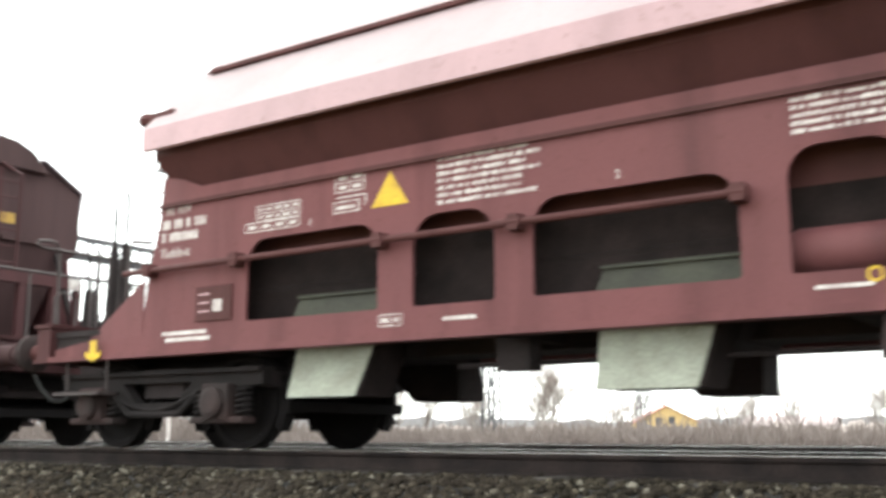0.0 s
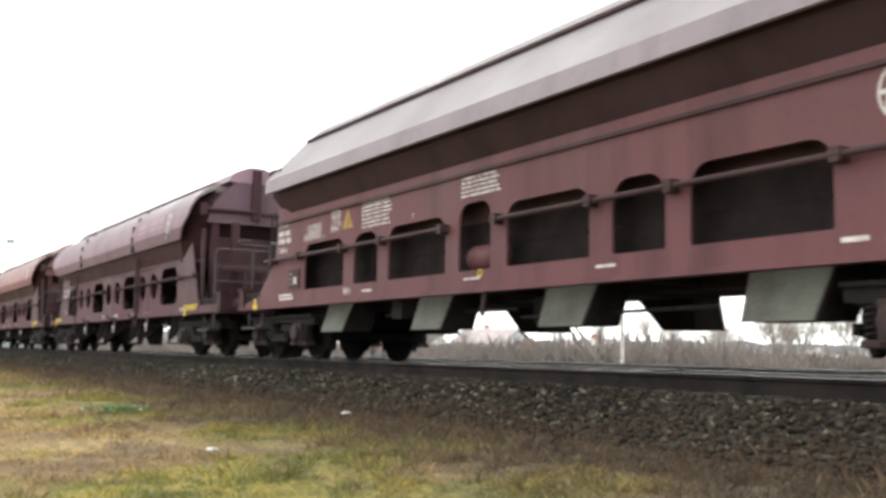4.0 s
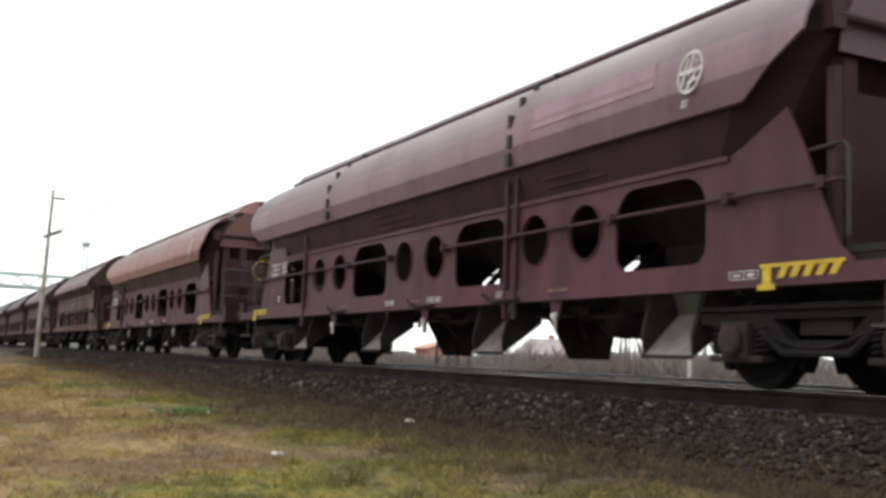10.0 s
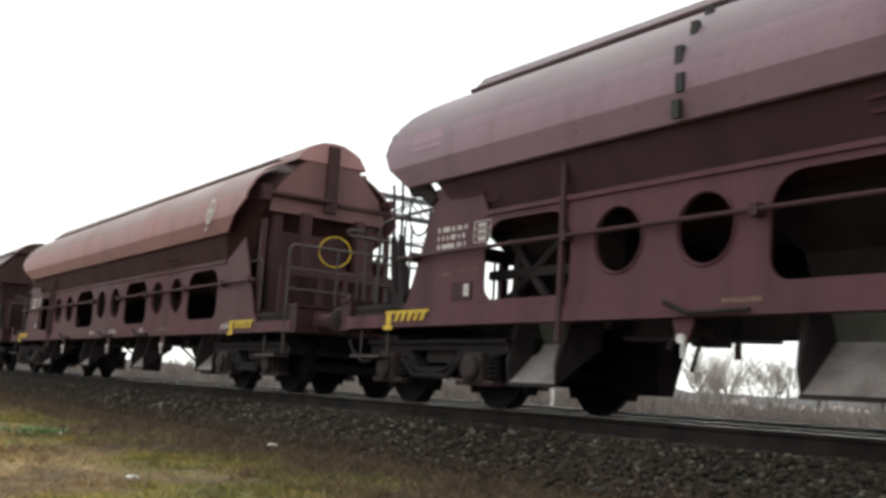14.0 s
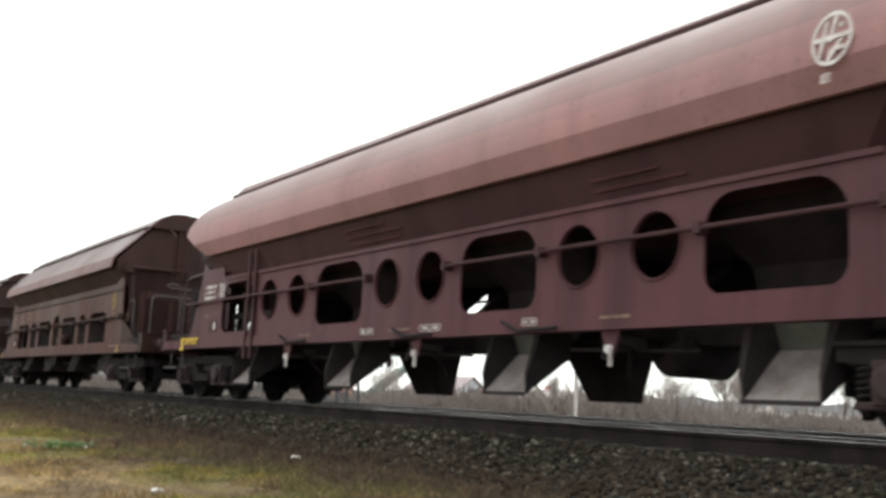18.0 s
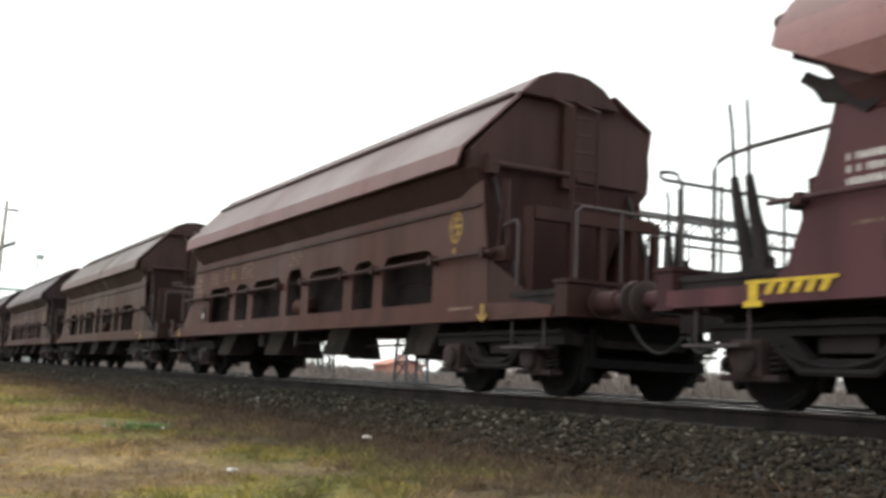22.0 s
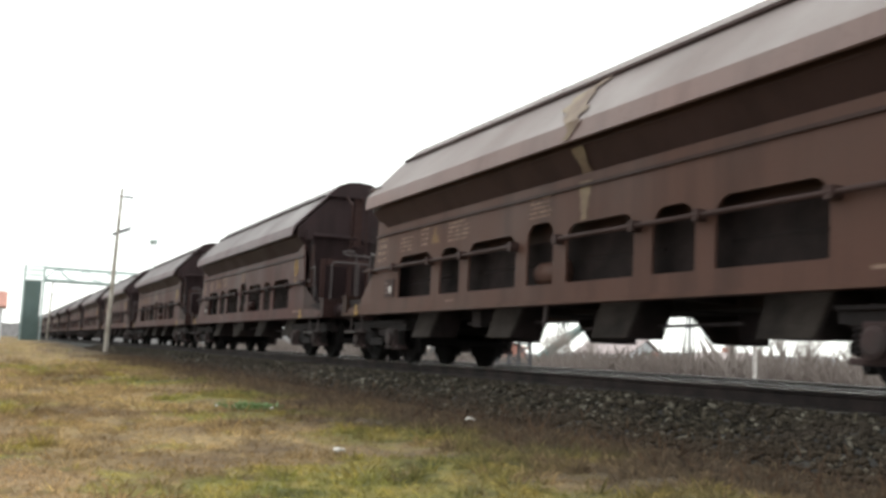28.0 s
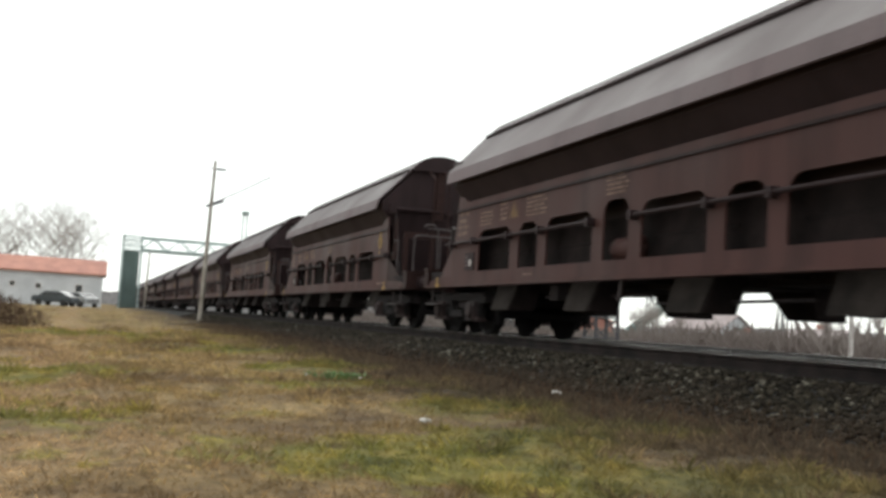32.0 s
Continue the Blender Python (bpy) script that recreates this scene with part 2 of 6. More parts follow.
    col = mixed(n, l, col, ramp(n, l, grain, [(0.3, (0.65,) * 3), (0.7, (1.2,) * 3)]), 0.8, "MULTIPLY")
    col = mixed(n, l, col, (0.95, 0.97, 1.32), 1.0, "MULTIPLY")
    if blade:
        rnd = n.new("ShaderNodeNewGeometry").outputs["Random Per Island"]
        col = mixed(n, l, col, ramp(n, l, rnd, [(0.0, (1.2, 1.2, 1.25)), (0.7, (1.75, 1.75, 1.75)), (1.0, (2.6, 2.6, 2.5))]), 1.0, "MULTIPLY")
        # light passes through the thin blades
        thin, both, out = n.new("ShaderNodeBsdfTranslucent"), n.new("ShaderNodeMixShader"), n["Material Output"]
        l.new(col, thin.inputs["Color"])
        both.inputs[0].default_value = 0.5
        l.new(b.outputs[0], both.inputs[1])
        l.new(thin.outputs[0], both.inputs[2])
        l.new(both.outputs[0], out.inputs["Surface"])
    l.new(col, b.inputs["Base Color"])
    b.inputs["Roughness"].default_value, b.inputs["Specular IOR Level"].default_value = 0.95, 0.12
    if not blade:
        bumped(n, l, b, grain, 0.9, 0.03)
    return m


M_GROUND, M_BLADE = meadow("meadow_soil", False), meadow("meadow_blades", True)


def stone_material():
    m, n, l, b = nodes_of("ballast_stone")
    rnd = n.new("ShaderNodeNewGeometry").outputs["Random Per Island"]
    co = n.new("ShaderNodeTexCoord").outputs["Object"]
    col = ramp(n, l, rnd, [(0.0, (0.008, 0.0065, 0.005)), (0.45, (0.02, 0.0165, 0.012)), (0.8, (0.04, 0.033, 0.0235)), (0.94, (0.075, 0.064, 0.047)), (1.0, (0.19, 0.175, 0.145))])
    col = mixed(n, l, col, (0.030, 0.023, 0.018), ramp(n, l, noise_node(n, l, co, 0.8, 4), [(0.42, (0, 0, 0)), (0.65, (0.8,) * 3)]))
    # earth on the stones towards the foot of the slope
    sep, foot = n.new("ShaderNodeSeparateXYZ"), n.new("ShaderNodeMapRange")
    l.new(co, sep.inputs[0])
    foot.inputs[1].default_value, foot.inputs[2].default_value = -2.15, -3.0
    l.new(sep.outputs[1], foot.inputs[0])
    col = mixed(n, l, col, (0.036, 0.024, 0.016), foot.outputs[0])
    col = mixed(n, l, col, ramp(n, l, noise_node(n, l, co, 55, 3), [(0.3, (0.6,) * 3), (0.7, (1.4,) * 3)]), 0.9, "MULTIPLY")
    l.new(col, b.inputs["Base Color"])
    b.inputs["Roughness"].default_value, b.inputs["Specular IOR Level"].default_value = 0.95, 0.12
    return m


M_STONE = stone_material()


# ---- mesh tools ----
def box(bm, x0, x1, y0, y1, z0, z1):
    v = [bm.verts.new((x, y, z)) for z in (z0, z1) for y in (y0, y1) for x in (x0, x1)]
    for f in ((0, 2, 3, 1), (4, 5, 7, 6), (0, 1, 5, 4), (2, 6, 7, 3), (0, 4, 6, 2), (1, 3, 7, 5)):
        bm.faces.new([v[i] for i in f])
    return bm


def hexa(bm, low, high):
    """A block from four corners below and the four above them."""
    v = [bm.verts.new(p) for p in (*low, *high)]
    for f in ((3, 2, 1, 0), (4, 5, 6, 7), (0, 1, 5, 4), (1, 2, 6, 5), (2, 3, 7, 6), (3, 0, 4, 7)):
        bm.faces.new([v[i] for i in f])
    return bm


def tube(bm, pts, r, n=8, r_end=None):
    pts = [Vector(p) for p in pts]
    rings = []
    for i, p in enumerate(pts):
        d = (pts[min(i + 1, len(pts) - 1)] - pts[max(i - 1, 0)]).normalized()
        u = d.orthogonal().normalized() if abs(d.z) > 0.95 else d.cross(Vector((0, 0, 1))).normalized()
        w = d.cross(u)
        rr = r if r_end is None else r + (r_end - r) * i / (len(pts) - 1)
        rings.append([bm.verts.new(p + rr * (math.cos(a) * u + math.sin(a) * w)) for a in (2 * math.pi * k / n for k in range(n))])
    for a, b in zip(rings, rings[1:]):
        for k in range(n):
            bm.faces.new((a[k], a[(k + 1) % n], b[(k + 1) % n], b[k]))
    if n > 3:
        bm.faces.new(rings[0][::-1])
        bm.faces.new(rings[-1])
    return bm


def disc_stack(bm, rings, n=24, axis="y", centre=(0, 0, 0)):
    """A turned body: rings of (place along the axis, radius)."""
    cx, cy, cz = centre
    loops = []
    for h, r in rings:
        ring = []
        for k in range(n):
            a = 2 * math.pi * k / n
            c, s = r * math.cos(a), r * math.sin(a)
            p = (cx + c, cy + h, cz + s) if axis == "y" else (cx + h, cy + c, cz + s) if axis == "x" else (cx + c, cy + s, cz + h)
            ring.append(bm.verts.new(p))
        loops.append(ring)
    for a, b in zip(loops, loops[1:]):
        for k in range(n):
            bm.faces.new((a[k], b[k], b[(k + 1) % n], a[(k + 1) % n]))
    bm.faces.new(loops[0])
    bm.faces.new(loops[-1][::-1])
    return bm


def round_rect(x0, x1, z0, z1, top, bottom, n=4):
    pts = []
    for cx, cz, r, a0 in ((x1 - top, z1 - top, top, 0), (x0 + top, z1 - top, top, 90), (x0 + bottom, z0 + bottom, bottom, 180), (x1 - bottom, z0 + bottom, bottom, 270)):
        for k in range(n + 1):
            a = radians(a0 + 90 * k / n)
            pts.append((cx + r * math.cos(a), cz + r * math.sin(a)))
    return pts


def circle(cx, cz, r, n=24, squash=1.0):
    return [(cx + r * math.cos(2 * math.pi * k / n), cz + squash * r * math.sin(2 * math.pi * k / n)) for k in range(n)]


def plate(outline, openings, y0, y1):
    """A flat plate in the x-z plane between y0 and y1, with openings cut through it."""
    bm = bmesh.new()
    edges = []
    for loop in (outline, *openings):
        vs = [bm.verts.new((x, y0, z)) for x, z in loop]
        edges += [bm.edges.new((vs[i], vs[(i + 1) % len(vs)])) for i in range(len(vs))]
    bmesh.ops.triangle_fill(bm, use_beauty=True, use_dissolve=False, edges=edges)
    ret = bmesh.ops.extrude_face_region(bm, geom=bm.faces[:])
    for v in ret["geom"]:
        if isinstance(v, bmesh.types.BMVert):
            v.co.y = y1
    bmesh.ops.recalc_face_normals(bm, faces=bm.faces[:])
    return bm


def part(name, bm, material, parent, label="", smooth=False):
    me = bpy.data.meshes.new(name)
    bmesh.ops.recalc_face_normals(bm, faces=bm.faces[:])
    bm.to_mesh(me)
    bm.free()
    me.materials.append(material)
    if smooth:
        me.polygons.foreach_set("use_smooth", [True] * len(me.polygons))
        me.set_sharp_from_angle(angle=radians(40))
    ob = new(name, me)
    ob.parent = parent
    if label:
        ob["label"] = label
    return ob


def thing(name, label, category, at=(0, 0, 0), group="", kind=""):
    e = new(name)
    e.empty_display_size = 0.3
    e.matrix_basis = pose(*at)
    return tagged(e, label, category, group, kind)


def solo(name, bm, material, label, category, group="", kind="", at=None, smooth=False):
    ob = part(name, bm, material, None, smooth=smooth)
    if at:
        ob.matrix_basis = pose(*at)
    return tagged(ob, label, category, group, kind)


def lettering(text, size, x, y, z, material, parent, name="lettering"):
    """Painted letters, facing -y, their lower left corner at x, z."""
    cu = bpy.data.curves.new(name, "FONT")
    cu.body, cu.size, cu.extrude, cu.resolution_u = text, size, 0.001, 2
    tmp = new(name + "_curve", cu)
    me = bpy.data.meshes.new_from_object(tmp.evaluated_get(bpy.context.evaluated_depsgraph_get()))
    bpy.data.objects.remove(tmp)
    me.transform(Matrix.Translation((x, y, z)) @ Matrix.Rotation(radians(90), 4, "X"))
    me.materials.clear()
    me.materials.append(material)
    ob = new(name, me)
    ob.parent = parent
    ob["kind"] = "stuff"
    return ob


def bars(rows, y, material, parent, name="lettering_block", thick=0.003):
    """Unreadable writing as plain bars: rows of x0, x1, z0, z1."""
    bm = bmesh.new()
    for x0, x1, z0, z1 in rows:
        box(bm, x0, x1, y - thick, y, z0, z1)
    ob = part(name, bm, material, parent)
    ob["kind"] = "stuff"
    return ob


# ---- the train: hopper wagons, each built about its own middle, rail top at z = 0 ----
SIDE = 1.27
KIND_A = dict(half=8.87, beam=8.2, hull=6.32, low=2.80, slant=0.3, bogie=6.5, rail_x=8.12,
              section=[(0.8, 1.08), (1.12, 2.42), (1.40, 2.82), (1.42, 3.05), (1.06, 3.45), (0.70, 3.82), (0.35, 4.08), (0.0, 4.15)],
              far=[(0.8, 1.08), (1.12, 2.42), (1.40, 2.82), (1.42, 3.10), (1.38, 3.66), (0.70, 4.00), (0.35, 4.10), (0.0, 4.15)],
              taper=0.0, flap=[(1.55, 2.86), (1.50, 3.10), (0.80, 3.85)], far_flap=[(1.46, 2.80), (1.47, 3.12), (1.43, 3.70), (0.70, 4.05)],
              cap=[(0.80, 3.87), (0.63, 4.03), (0.52, 4.13), (0.28, 4.23), (0.0, 4.26)])
KIND_B = dict(half=10.0, beam=9.35, hull=7.62, low=3.10, slant=0.85, bogie=7.42, rail_x=9.0,
              section=[(0.55, 1.80), (1.15, 2.10), (1.36, 2.57), (1.42, 2.90), (1.38, 3.10), (1.20, 3.37), (0.95, 3.58), (0.6, 3.84), (0.3, 4.02), (0.0, 4.10)],
              taper=0.23, flap=[(1.44, 2.57), (1.53, 2.80), (1.525, 3.01), (1.48, 3.17), (1.36, 3.38), (1.21, 3.54), (1.0, 3.69), (0.81, 3.80)],
              cap=[(0.81, 3.82), (0.63, 4.03), (0.5, 4.09), (0.25, 4.17), (0.0, 4.19)])
KIND_B["far"], KIND_B["far_flap"] = KIND_B["section"], KIND_B["flap"]


def hull_body(k):
    bm = bmesh.new()
    loop = [(-y, z) for y, z in k["section"]] + [(y, z) for y, z in reversed(k["far"][:-1])]
    slim = 1 - k["taper"]

    def reach(z):
        return k["hull"] - max(0.0, k["low"] - z) * k["slant"]
    front = [bm.verts.new((reach(z), y * slim, z)) for y, z in loop]
    waist = [bm.verts.new((reach(z) - 0.5, y, z)) for y, z in loop]
    back = [bm.verts.new((-reach(z), y, z)) for y, z in loop]
    n = len(loop)
    for a, b in ((front, waist), (waist, back)):
        for i in range(n):
            bm.faces.new((a[i], a[(i + 1) % n], b[(i + 1) % n], b[i]))
    bend = min(range(n // 2), key=lambda i: abs(loop[i][1] - k["low"]))
    for ring, turn in ((front, 1), (back, -1)):
        bm.faces.new(ring[bend:n - bend][::turn])
        bm.faces.new((ring[:bend + 1] + ring[n - bend - 1:])[::turn])
    return bm


def strip(pts, side, ends, thick=0.03):
    """A folded sheet along the wagon: pts across it from the foot up, ends(z) its reach."""
    bm = bmesh.new()
    out = [(side * y, z) for y, z in pts]
    inn = [(side * (y - thick), z - 0.012) for y, z in pts]
    rows = []
    for y, z in out + inn[::-1]:
        rows.append((bm.verts.new((-ends(z, -1), y, z)), bm.verts.new((ends(z, 1), y, z))))
    n = len(rows)
    for i in range(n):
        a, b = rows[i], rows[(i + 1) % n]
        bm.faces.new((a[0], a[1], b[1], b[0]))
    h = n // 2
    for e in (0, 1):
        for i in range(h - 1):
            bm.faces.new((rows[i][e], rows[i + 1][e], rows[n - 2 - i][e], rows[n - 1 - i][e]))
    return bm


AXLE, TREAD, HEAD = 0.472, 0.44, 0.03


def wheelset(parent, x):
    bm = bmesh.new()
    for s in (-1, 1):
        prof = [(-0.066, 0.30), (-0.066, 0.485), (-0.045, 0.488), (-0.03, 0.462), (0.07, 0.456), (0.07, 0.40), (0.03, 0.37), (0.02, 0.2), (0.07, 0.15), (0.07, 0.08)]
        disc_stack(bm, [(s * (0.75 + h), r * 0.965) for h, r in prof], 28)
    disc_stack(bm, [(-1.05, 0.06), (-0.8, 0.085), (0.8, 0.085), (1.05, 0.06)], 12)
    ob = part("wheelset", bm, M_WHEEL, parent, "dark iron wheels on an axle", True)
    ob.matrix_basis = pose(x, 0, AXLE)
    return ob


def bogie(parent, x):
    b = new("bogie")
    b.parent = parent
    b["label"] = "grimy two-axle bogie with coil springs"
    b.matrix_basis = pose(x, 0, 0)
    for s in (-1, 1):
        y0, y1 = sorted((s * 0.98, s * 1.10))
        frame_bm = plate([(-1.42, 0.74), (1.42, 0.74), (1.42, 0.62), (1.15, 0.60), (0.62, 0.57), (0.36, 0.36), (-0.36, 0.36), (-0.62, 0.57), (-1.15, 0.60), (-1.42, 0.62)],
                         [[(-0.5, 0.66), (0.5, 0.66), (0.3, 0.47), (-0.3, 0.47)]], y0, y1)
        box(frame_bm, -1.42, 1.42, *sorted((s * 0.93, s * 1.15)), 0.735, 0.775)
        tube(frame_bm, [(-0.62, s * 1.12, 0.56), (-0.36, s * 1.12, 0.36), (0.36, s * 1.12, 0.36), (0.62, s * 1.12, 0.56)], 0.035, 6)
        tube(frame_bm, [(-0.62 + 0.124 * q, s * 1.13, 0.56 - 0.16 * math.sin(math.pi * q / 10)) for q in range(11)], 0.02, 5)
        part("side_frame", frame_bm, M_BOGIE, b)
        for ax in (-0.9, 0.9):
            a = bmesh.new()
            box(a, ax - 0.17, ax + 0.17, *sorted((s * 0.94, s * 1.19)), 0.30, 0.63)
            box(a, ax - 0.34, ax + 0.34, *sorted((s * 0.99, s * 1.16)), 0.27, 0.33)
            disc_stack(a, [(s * 1.19, 0.14), (s * 1.24, 0.14), (s * 1.26, 0.10)], 14, centre=(ax, 0, 0.46))
            bmesh.ops.bevel(a, geom=[e for e in a.edges if e.calc_length() > 0.15], offset=0.012, segments=1, affect="EDGES")
            part("axlebox", a, M_BOX, b, "rusty reddish axlebox")
            for dx in (-0.27, 0.27):
                c = bmesh.new()
                tube(c, [(ax + dx + 0.072 * math.cos(q * 0.785), s * 1.075 + 0.072 * math.sin(q * 0.785), 0.335 + q * 0.0062) for q in range(42)], 0.016, 4)
                part("spring", c, M_BOGIE, b)
    c = bmesh.new()
    box(c, -0.28, 0.28, -1.0, 1.0, 0.52, 0.80)
    part("bolster", c, M_UNDER, b)
    for x in (-1.4, 1.3):
        c = bmesh.new()
        box(c, x, x + 0.1, -1.0, 1.0, 0.6, 0.74)
        part("end_beam", c, M_UNDER, b)
    for ax in (-0.9, 0.9):
        for s in (-1, 1):
            for d in (-1, 1):
                # curved shoe close to the tread, hung from the frame on a link
                c = bmesh.new()
                arc = [radians(-28 + 9 * q) for q in range(8)]
                rings = [[c.verts.new((ax + d * r * math.cos(a), s * yy, 0.46 + r * math.sin(a))) for r, yy in ((0.475, 0.69), (0.56, 0.69), (0.56, 0.82), (0.475, 0.82))] for a in arc]
                for u, v in zip(rings, rings[1:]):
                    for i in range(4):
                        c.faces.new((u[i], u[(i + 1) % 4], v[(i + 1) % 4], v[i]))
                c.faces.new(rings[0])
                c.faces.new(rings[-1][::-1])
                box(c, *sorted((ax + d * 0.53, ax + d * 0.60)), *sorted((s * 0.72, s * 0.79)), 0.36, 0.80)
                part("brake_block", c, M_WHEEL, b)
        for d in (-1, 1):
            c = bmesh.new()
            box(c, *sorted((ax + d * 0.57, ax + d * 0.63)), -0.86, 0.86, 0.37, 0.47)
            part("brake_beam", c, M_WHEEL, b)
    WHEELSETS.append(wheelset(b, -0.9))
    WHEELSETS.append(wheelset(b, 0.9))
    return b


WHEELSETS, WAGONS = [], []


def end_gear(w, k, s, mats, wheel=False, tags=True):
    """What stands on one end of a wagon; s is 1 for the front, -1 for the rear."""
    paint, hull, roof = mats["panel"], mats["hull"], mats["roof"]
    bx, ex, hx = k["beam"], k["rail_x"], k["hull"]
    kind_b = k is KIND_B

    def xs(a, b):
        return sorted((s * a, s * b))
    h = bmesh.new()
    box(h, *xs(bx - 0.22, bx), -1.29, 1.29, 0.92, 1.29)
    box(h, *xs(bx - 0.24, bx + 0.03), -1.31, 1.31, 1.27, 1.31)
    box(h, *xs(bx - 0.24, bx + 0.03), -1.31, 1.31, 0.90, 0.94)
    part("headstock", h, mats["beam"], w)
    d = bmesh.new()
    box(d, *xs(hx - 0.35, bx - 0.2), -1.22, 1.22, 1.16, 1.22)
    for y in (-1.2, -0.45, 0.4, 1.15):
        box(d, *xs(hx - 0.35, bx - 0.2), y, y + 0.05, 0.95, 1.17)
    part("platform", d, M_UNDER, w, "dark sheet platform at the wagon's end")
    d = bmesh.new()
    box(d, *xs(k["bogie"] - 1.5, bx - 0.25), -0.55, 0.92, 0.70, 0.915)
    part("brake_gear", d, M_WHEEL, w, "black brake gear over the bogie")
    for y in (-0.88, 0.88):
        b = bmesh.new()
        disc_stack(b, [(s * (bx + 0.02), 0.17), (s * (bx + 0.06), 0.17), (s * (bx + 0.07), 0.125), (s * (bx + 0.38), 0.125), (s * (bx + 0.39), 0.095), (s * (k["half"] - 0.06), 0.095)], 16, "x", (0, y, 1.06))
        bf = part("buffer", b, hull, w, "", True)
        c = bmesh.new()
        disc_stack(c, [(s * (k["half"] - 0.07), 0.15), (s * (k["half"] - 0.04), 0.21), (s * (k["half"] - 0.005), 0.20)], 20, "x", (0, y, 1.06))
        part("buffer_head", c, M_BOX, bf, "rusty round buffer head", True)
    c = bmesh.new()
    tube(c, [(s * bx, 0, 1.04), (s * (k["half"] - 0.12), 0, 1.0)], 0.06, 8)
    box(c, *xs(k["half"] - 0.25, k["half"] + 0.0), -0.07, 0.07, 0.78, 1.08)
    part("coupling", c, M_UNDER, w)
    for y, drop in ((-0.42, 0.52), (0.45, 0.56)):
        c = bmesh.new()
        x0, x1 = bx + 0.02, k["half"] + 0.02
        tube(c, [(s * (x0 + (x1 - x0) * u), y * (1 - 0.35 * u), 0.86 - 0.14 * u - (0.76 - drop) * 4 * u * (1 - u)) for u in (q / 10 for q in range(11))], 0.02, 6)
        part("brake_hose", c, M_RUBBER, w, "sagging black brake hose")
    # posts and top beam that carry the hull's end
    post_x = hx + (0.5 if kind_b and s > 0 else 0.64 if s > 0 else 0.12)
    f = bmesh.new()
    top = 2.30 if not kind_b else 2.0
    box(f, *xs(post_x - 0.06, post_x + 0.06), -0.92, 0.92, top - 0.16, top)
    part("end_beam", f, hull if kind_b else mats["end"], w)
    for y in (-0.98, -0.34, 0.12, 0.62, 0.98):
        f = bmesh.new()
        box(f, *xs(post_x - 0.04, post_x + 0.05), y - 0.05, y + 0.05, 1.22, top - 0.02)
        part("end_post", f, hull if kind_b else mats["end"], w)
    for y in (-1.08, 1.08) if not kind_b else ():
        f = bmesh.new()
        lx, ux = s * (post_x + 0.02), s * (hx - 0.05)
        hexa(f, [(lx - 0.05, y - 0.03, 1.2), (lx + 0.05, y - 0.03, 1.2), (lx + 0.05, y + 0.03, 1.2), (lx - 0.05, y + 0.03, 1.2)],
             [(ux - 0.03, y - 0.03, 2.78), (ux + 0.03, y - 0.03, 2.78), (ux + 0.03, y + 0.03, 2.78), (ux - 0.03, y + 0.03, 2.78)])
        # dark underframe colour stands for the struts' shade
        part("end_strut", f, M_UNDER, w)
    for y in (-1.14, 1.14) if kind_b and s > 0 else ():
        f = bmesh.new()
        box(f, hx - 0.02, hx + 0.07, y - 0.04, y + 0.04, 1.2, 2.75)
        part("corner_post", f, hull, w)
    for x, y in ((hx - 0.12, -0.86), (hx + 0.2, -0.5), (hx + 0.2, 0.5), (hx - 0.12, 0.86)) if kind_b else ():
        f = bmesh.new()
        box(f, *xs(x - 0.07, x + 0.07), y - 0.08, y + 0.08, 1.2, 2.9)
        box(f, *xs(x - 0.12, x + 0.12), y - 0.12, y + 0.12, 1.2, 1.32)
        part("hull_leg", f, hull, w, "stout dark leg under the hull's end")
    if kind_b and s > 0:
        f = bmesh.new()
        hexa(f, [(hx - 0.1, -0.8, 1.2), (hx - 0.06, -0.8, 1.2), (hx - 0.06, 0.5, 1.2), (hx - 0.1, 0.5, 1.2)], [(hx - 0.1, -0.8, 2.6), (hx - 0.06, -0.8, 2.6), (hx - 0.06, 0.4, 2.6), (hx - 0.1, 0.4, 2.6)])
        part("end_sheet", f, hull, w, "dark sheet wall under the hull's end")
    # ribs on the end wall
    f = bmesh.new()
    box(f, *xs(hx, hx + 0.09), -0.10, 0.10, k["low"] - 0.1, 4.12)
    part("end_rib", f, mats["beam"] if not kind_b else hull, w)
    f = bmesh.new()
    tube(f, [(s * (hx + 0.08), -1.2, k["low"] + 0.08), (s * (hx + 0.08), 0.0, k["low"] + 0.08)], 0.045, 8)
    box(f, *xs(hx, hx + 0.12), -1.25, -1.1, k["low"] - 0.05, k["low"] + 0.2)
    box(f, *xs(hx, hx + 0.06), 0.15, 1.2, k["low"] + 0.02, k["low"] + 0.08)
    part("end_bar", f, hull, w)
    edge = (6.42 if not kind_b else 7.62 if wheel else 8.0) if s < 0 else hx + 0.05
    for y in (-1.3, 1.3) if s < 0 else (1.05,) if wheel else ():
        f = bmesh.new()
        box(f, *xs(edge - 0.25, edge + 0.12), y - 0.045, y + 0.045, 3.23, 3.32)
        disc_stack(f, [(s * (edge + 0.1), 0.05), (s * (edge + 0.16), 0.08), (s * (edge + 0.24), 0.065)], 8, "x", (0, y, 3.28))
        part("roof_lock", f, hull, w, "roof locking knob")
    if s < 0 and kind_b:
        f = plate([(-edge - 0.02, 2.72), (-edge + 0.05, 2.80), (-edge + 0.22, 2.70), (-edge + 0.55, 2.62), (-edge + 0.75, 2.40), (-edge + 0.62, 2.34), (-edge + 0.42, 2.46), (-edge + 0.2, 2.50), (-edge + 0.12, 2.62)], [], -1.30, -1.24)
        part("latch_plate", f, M_UNDER, w, "dark notched latch plate under the roof's corner")
        f = bmesh.new()
        tube(f, [(-8.55, -0.2, 1.22), (-8.55, -0.2, 1.92)], 0.03, 8)
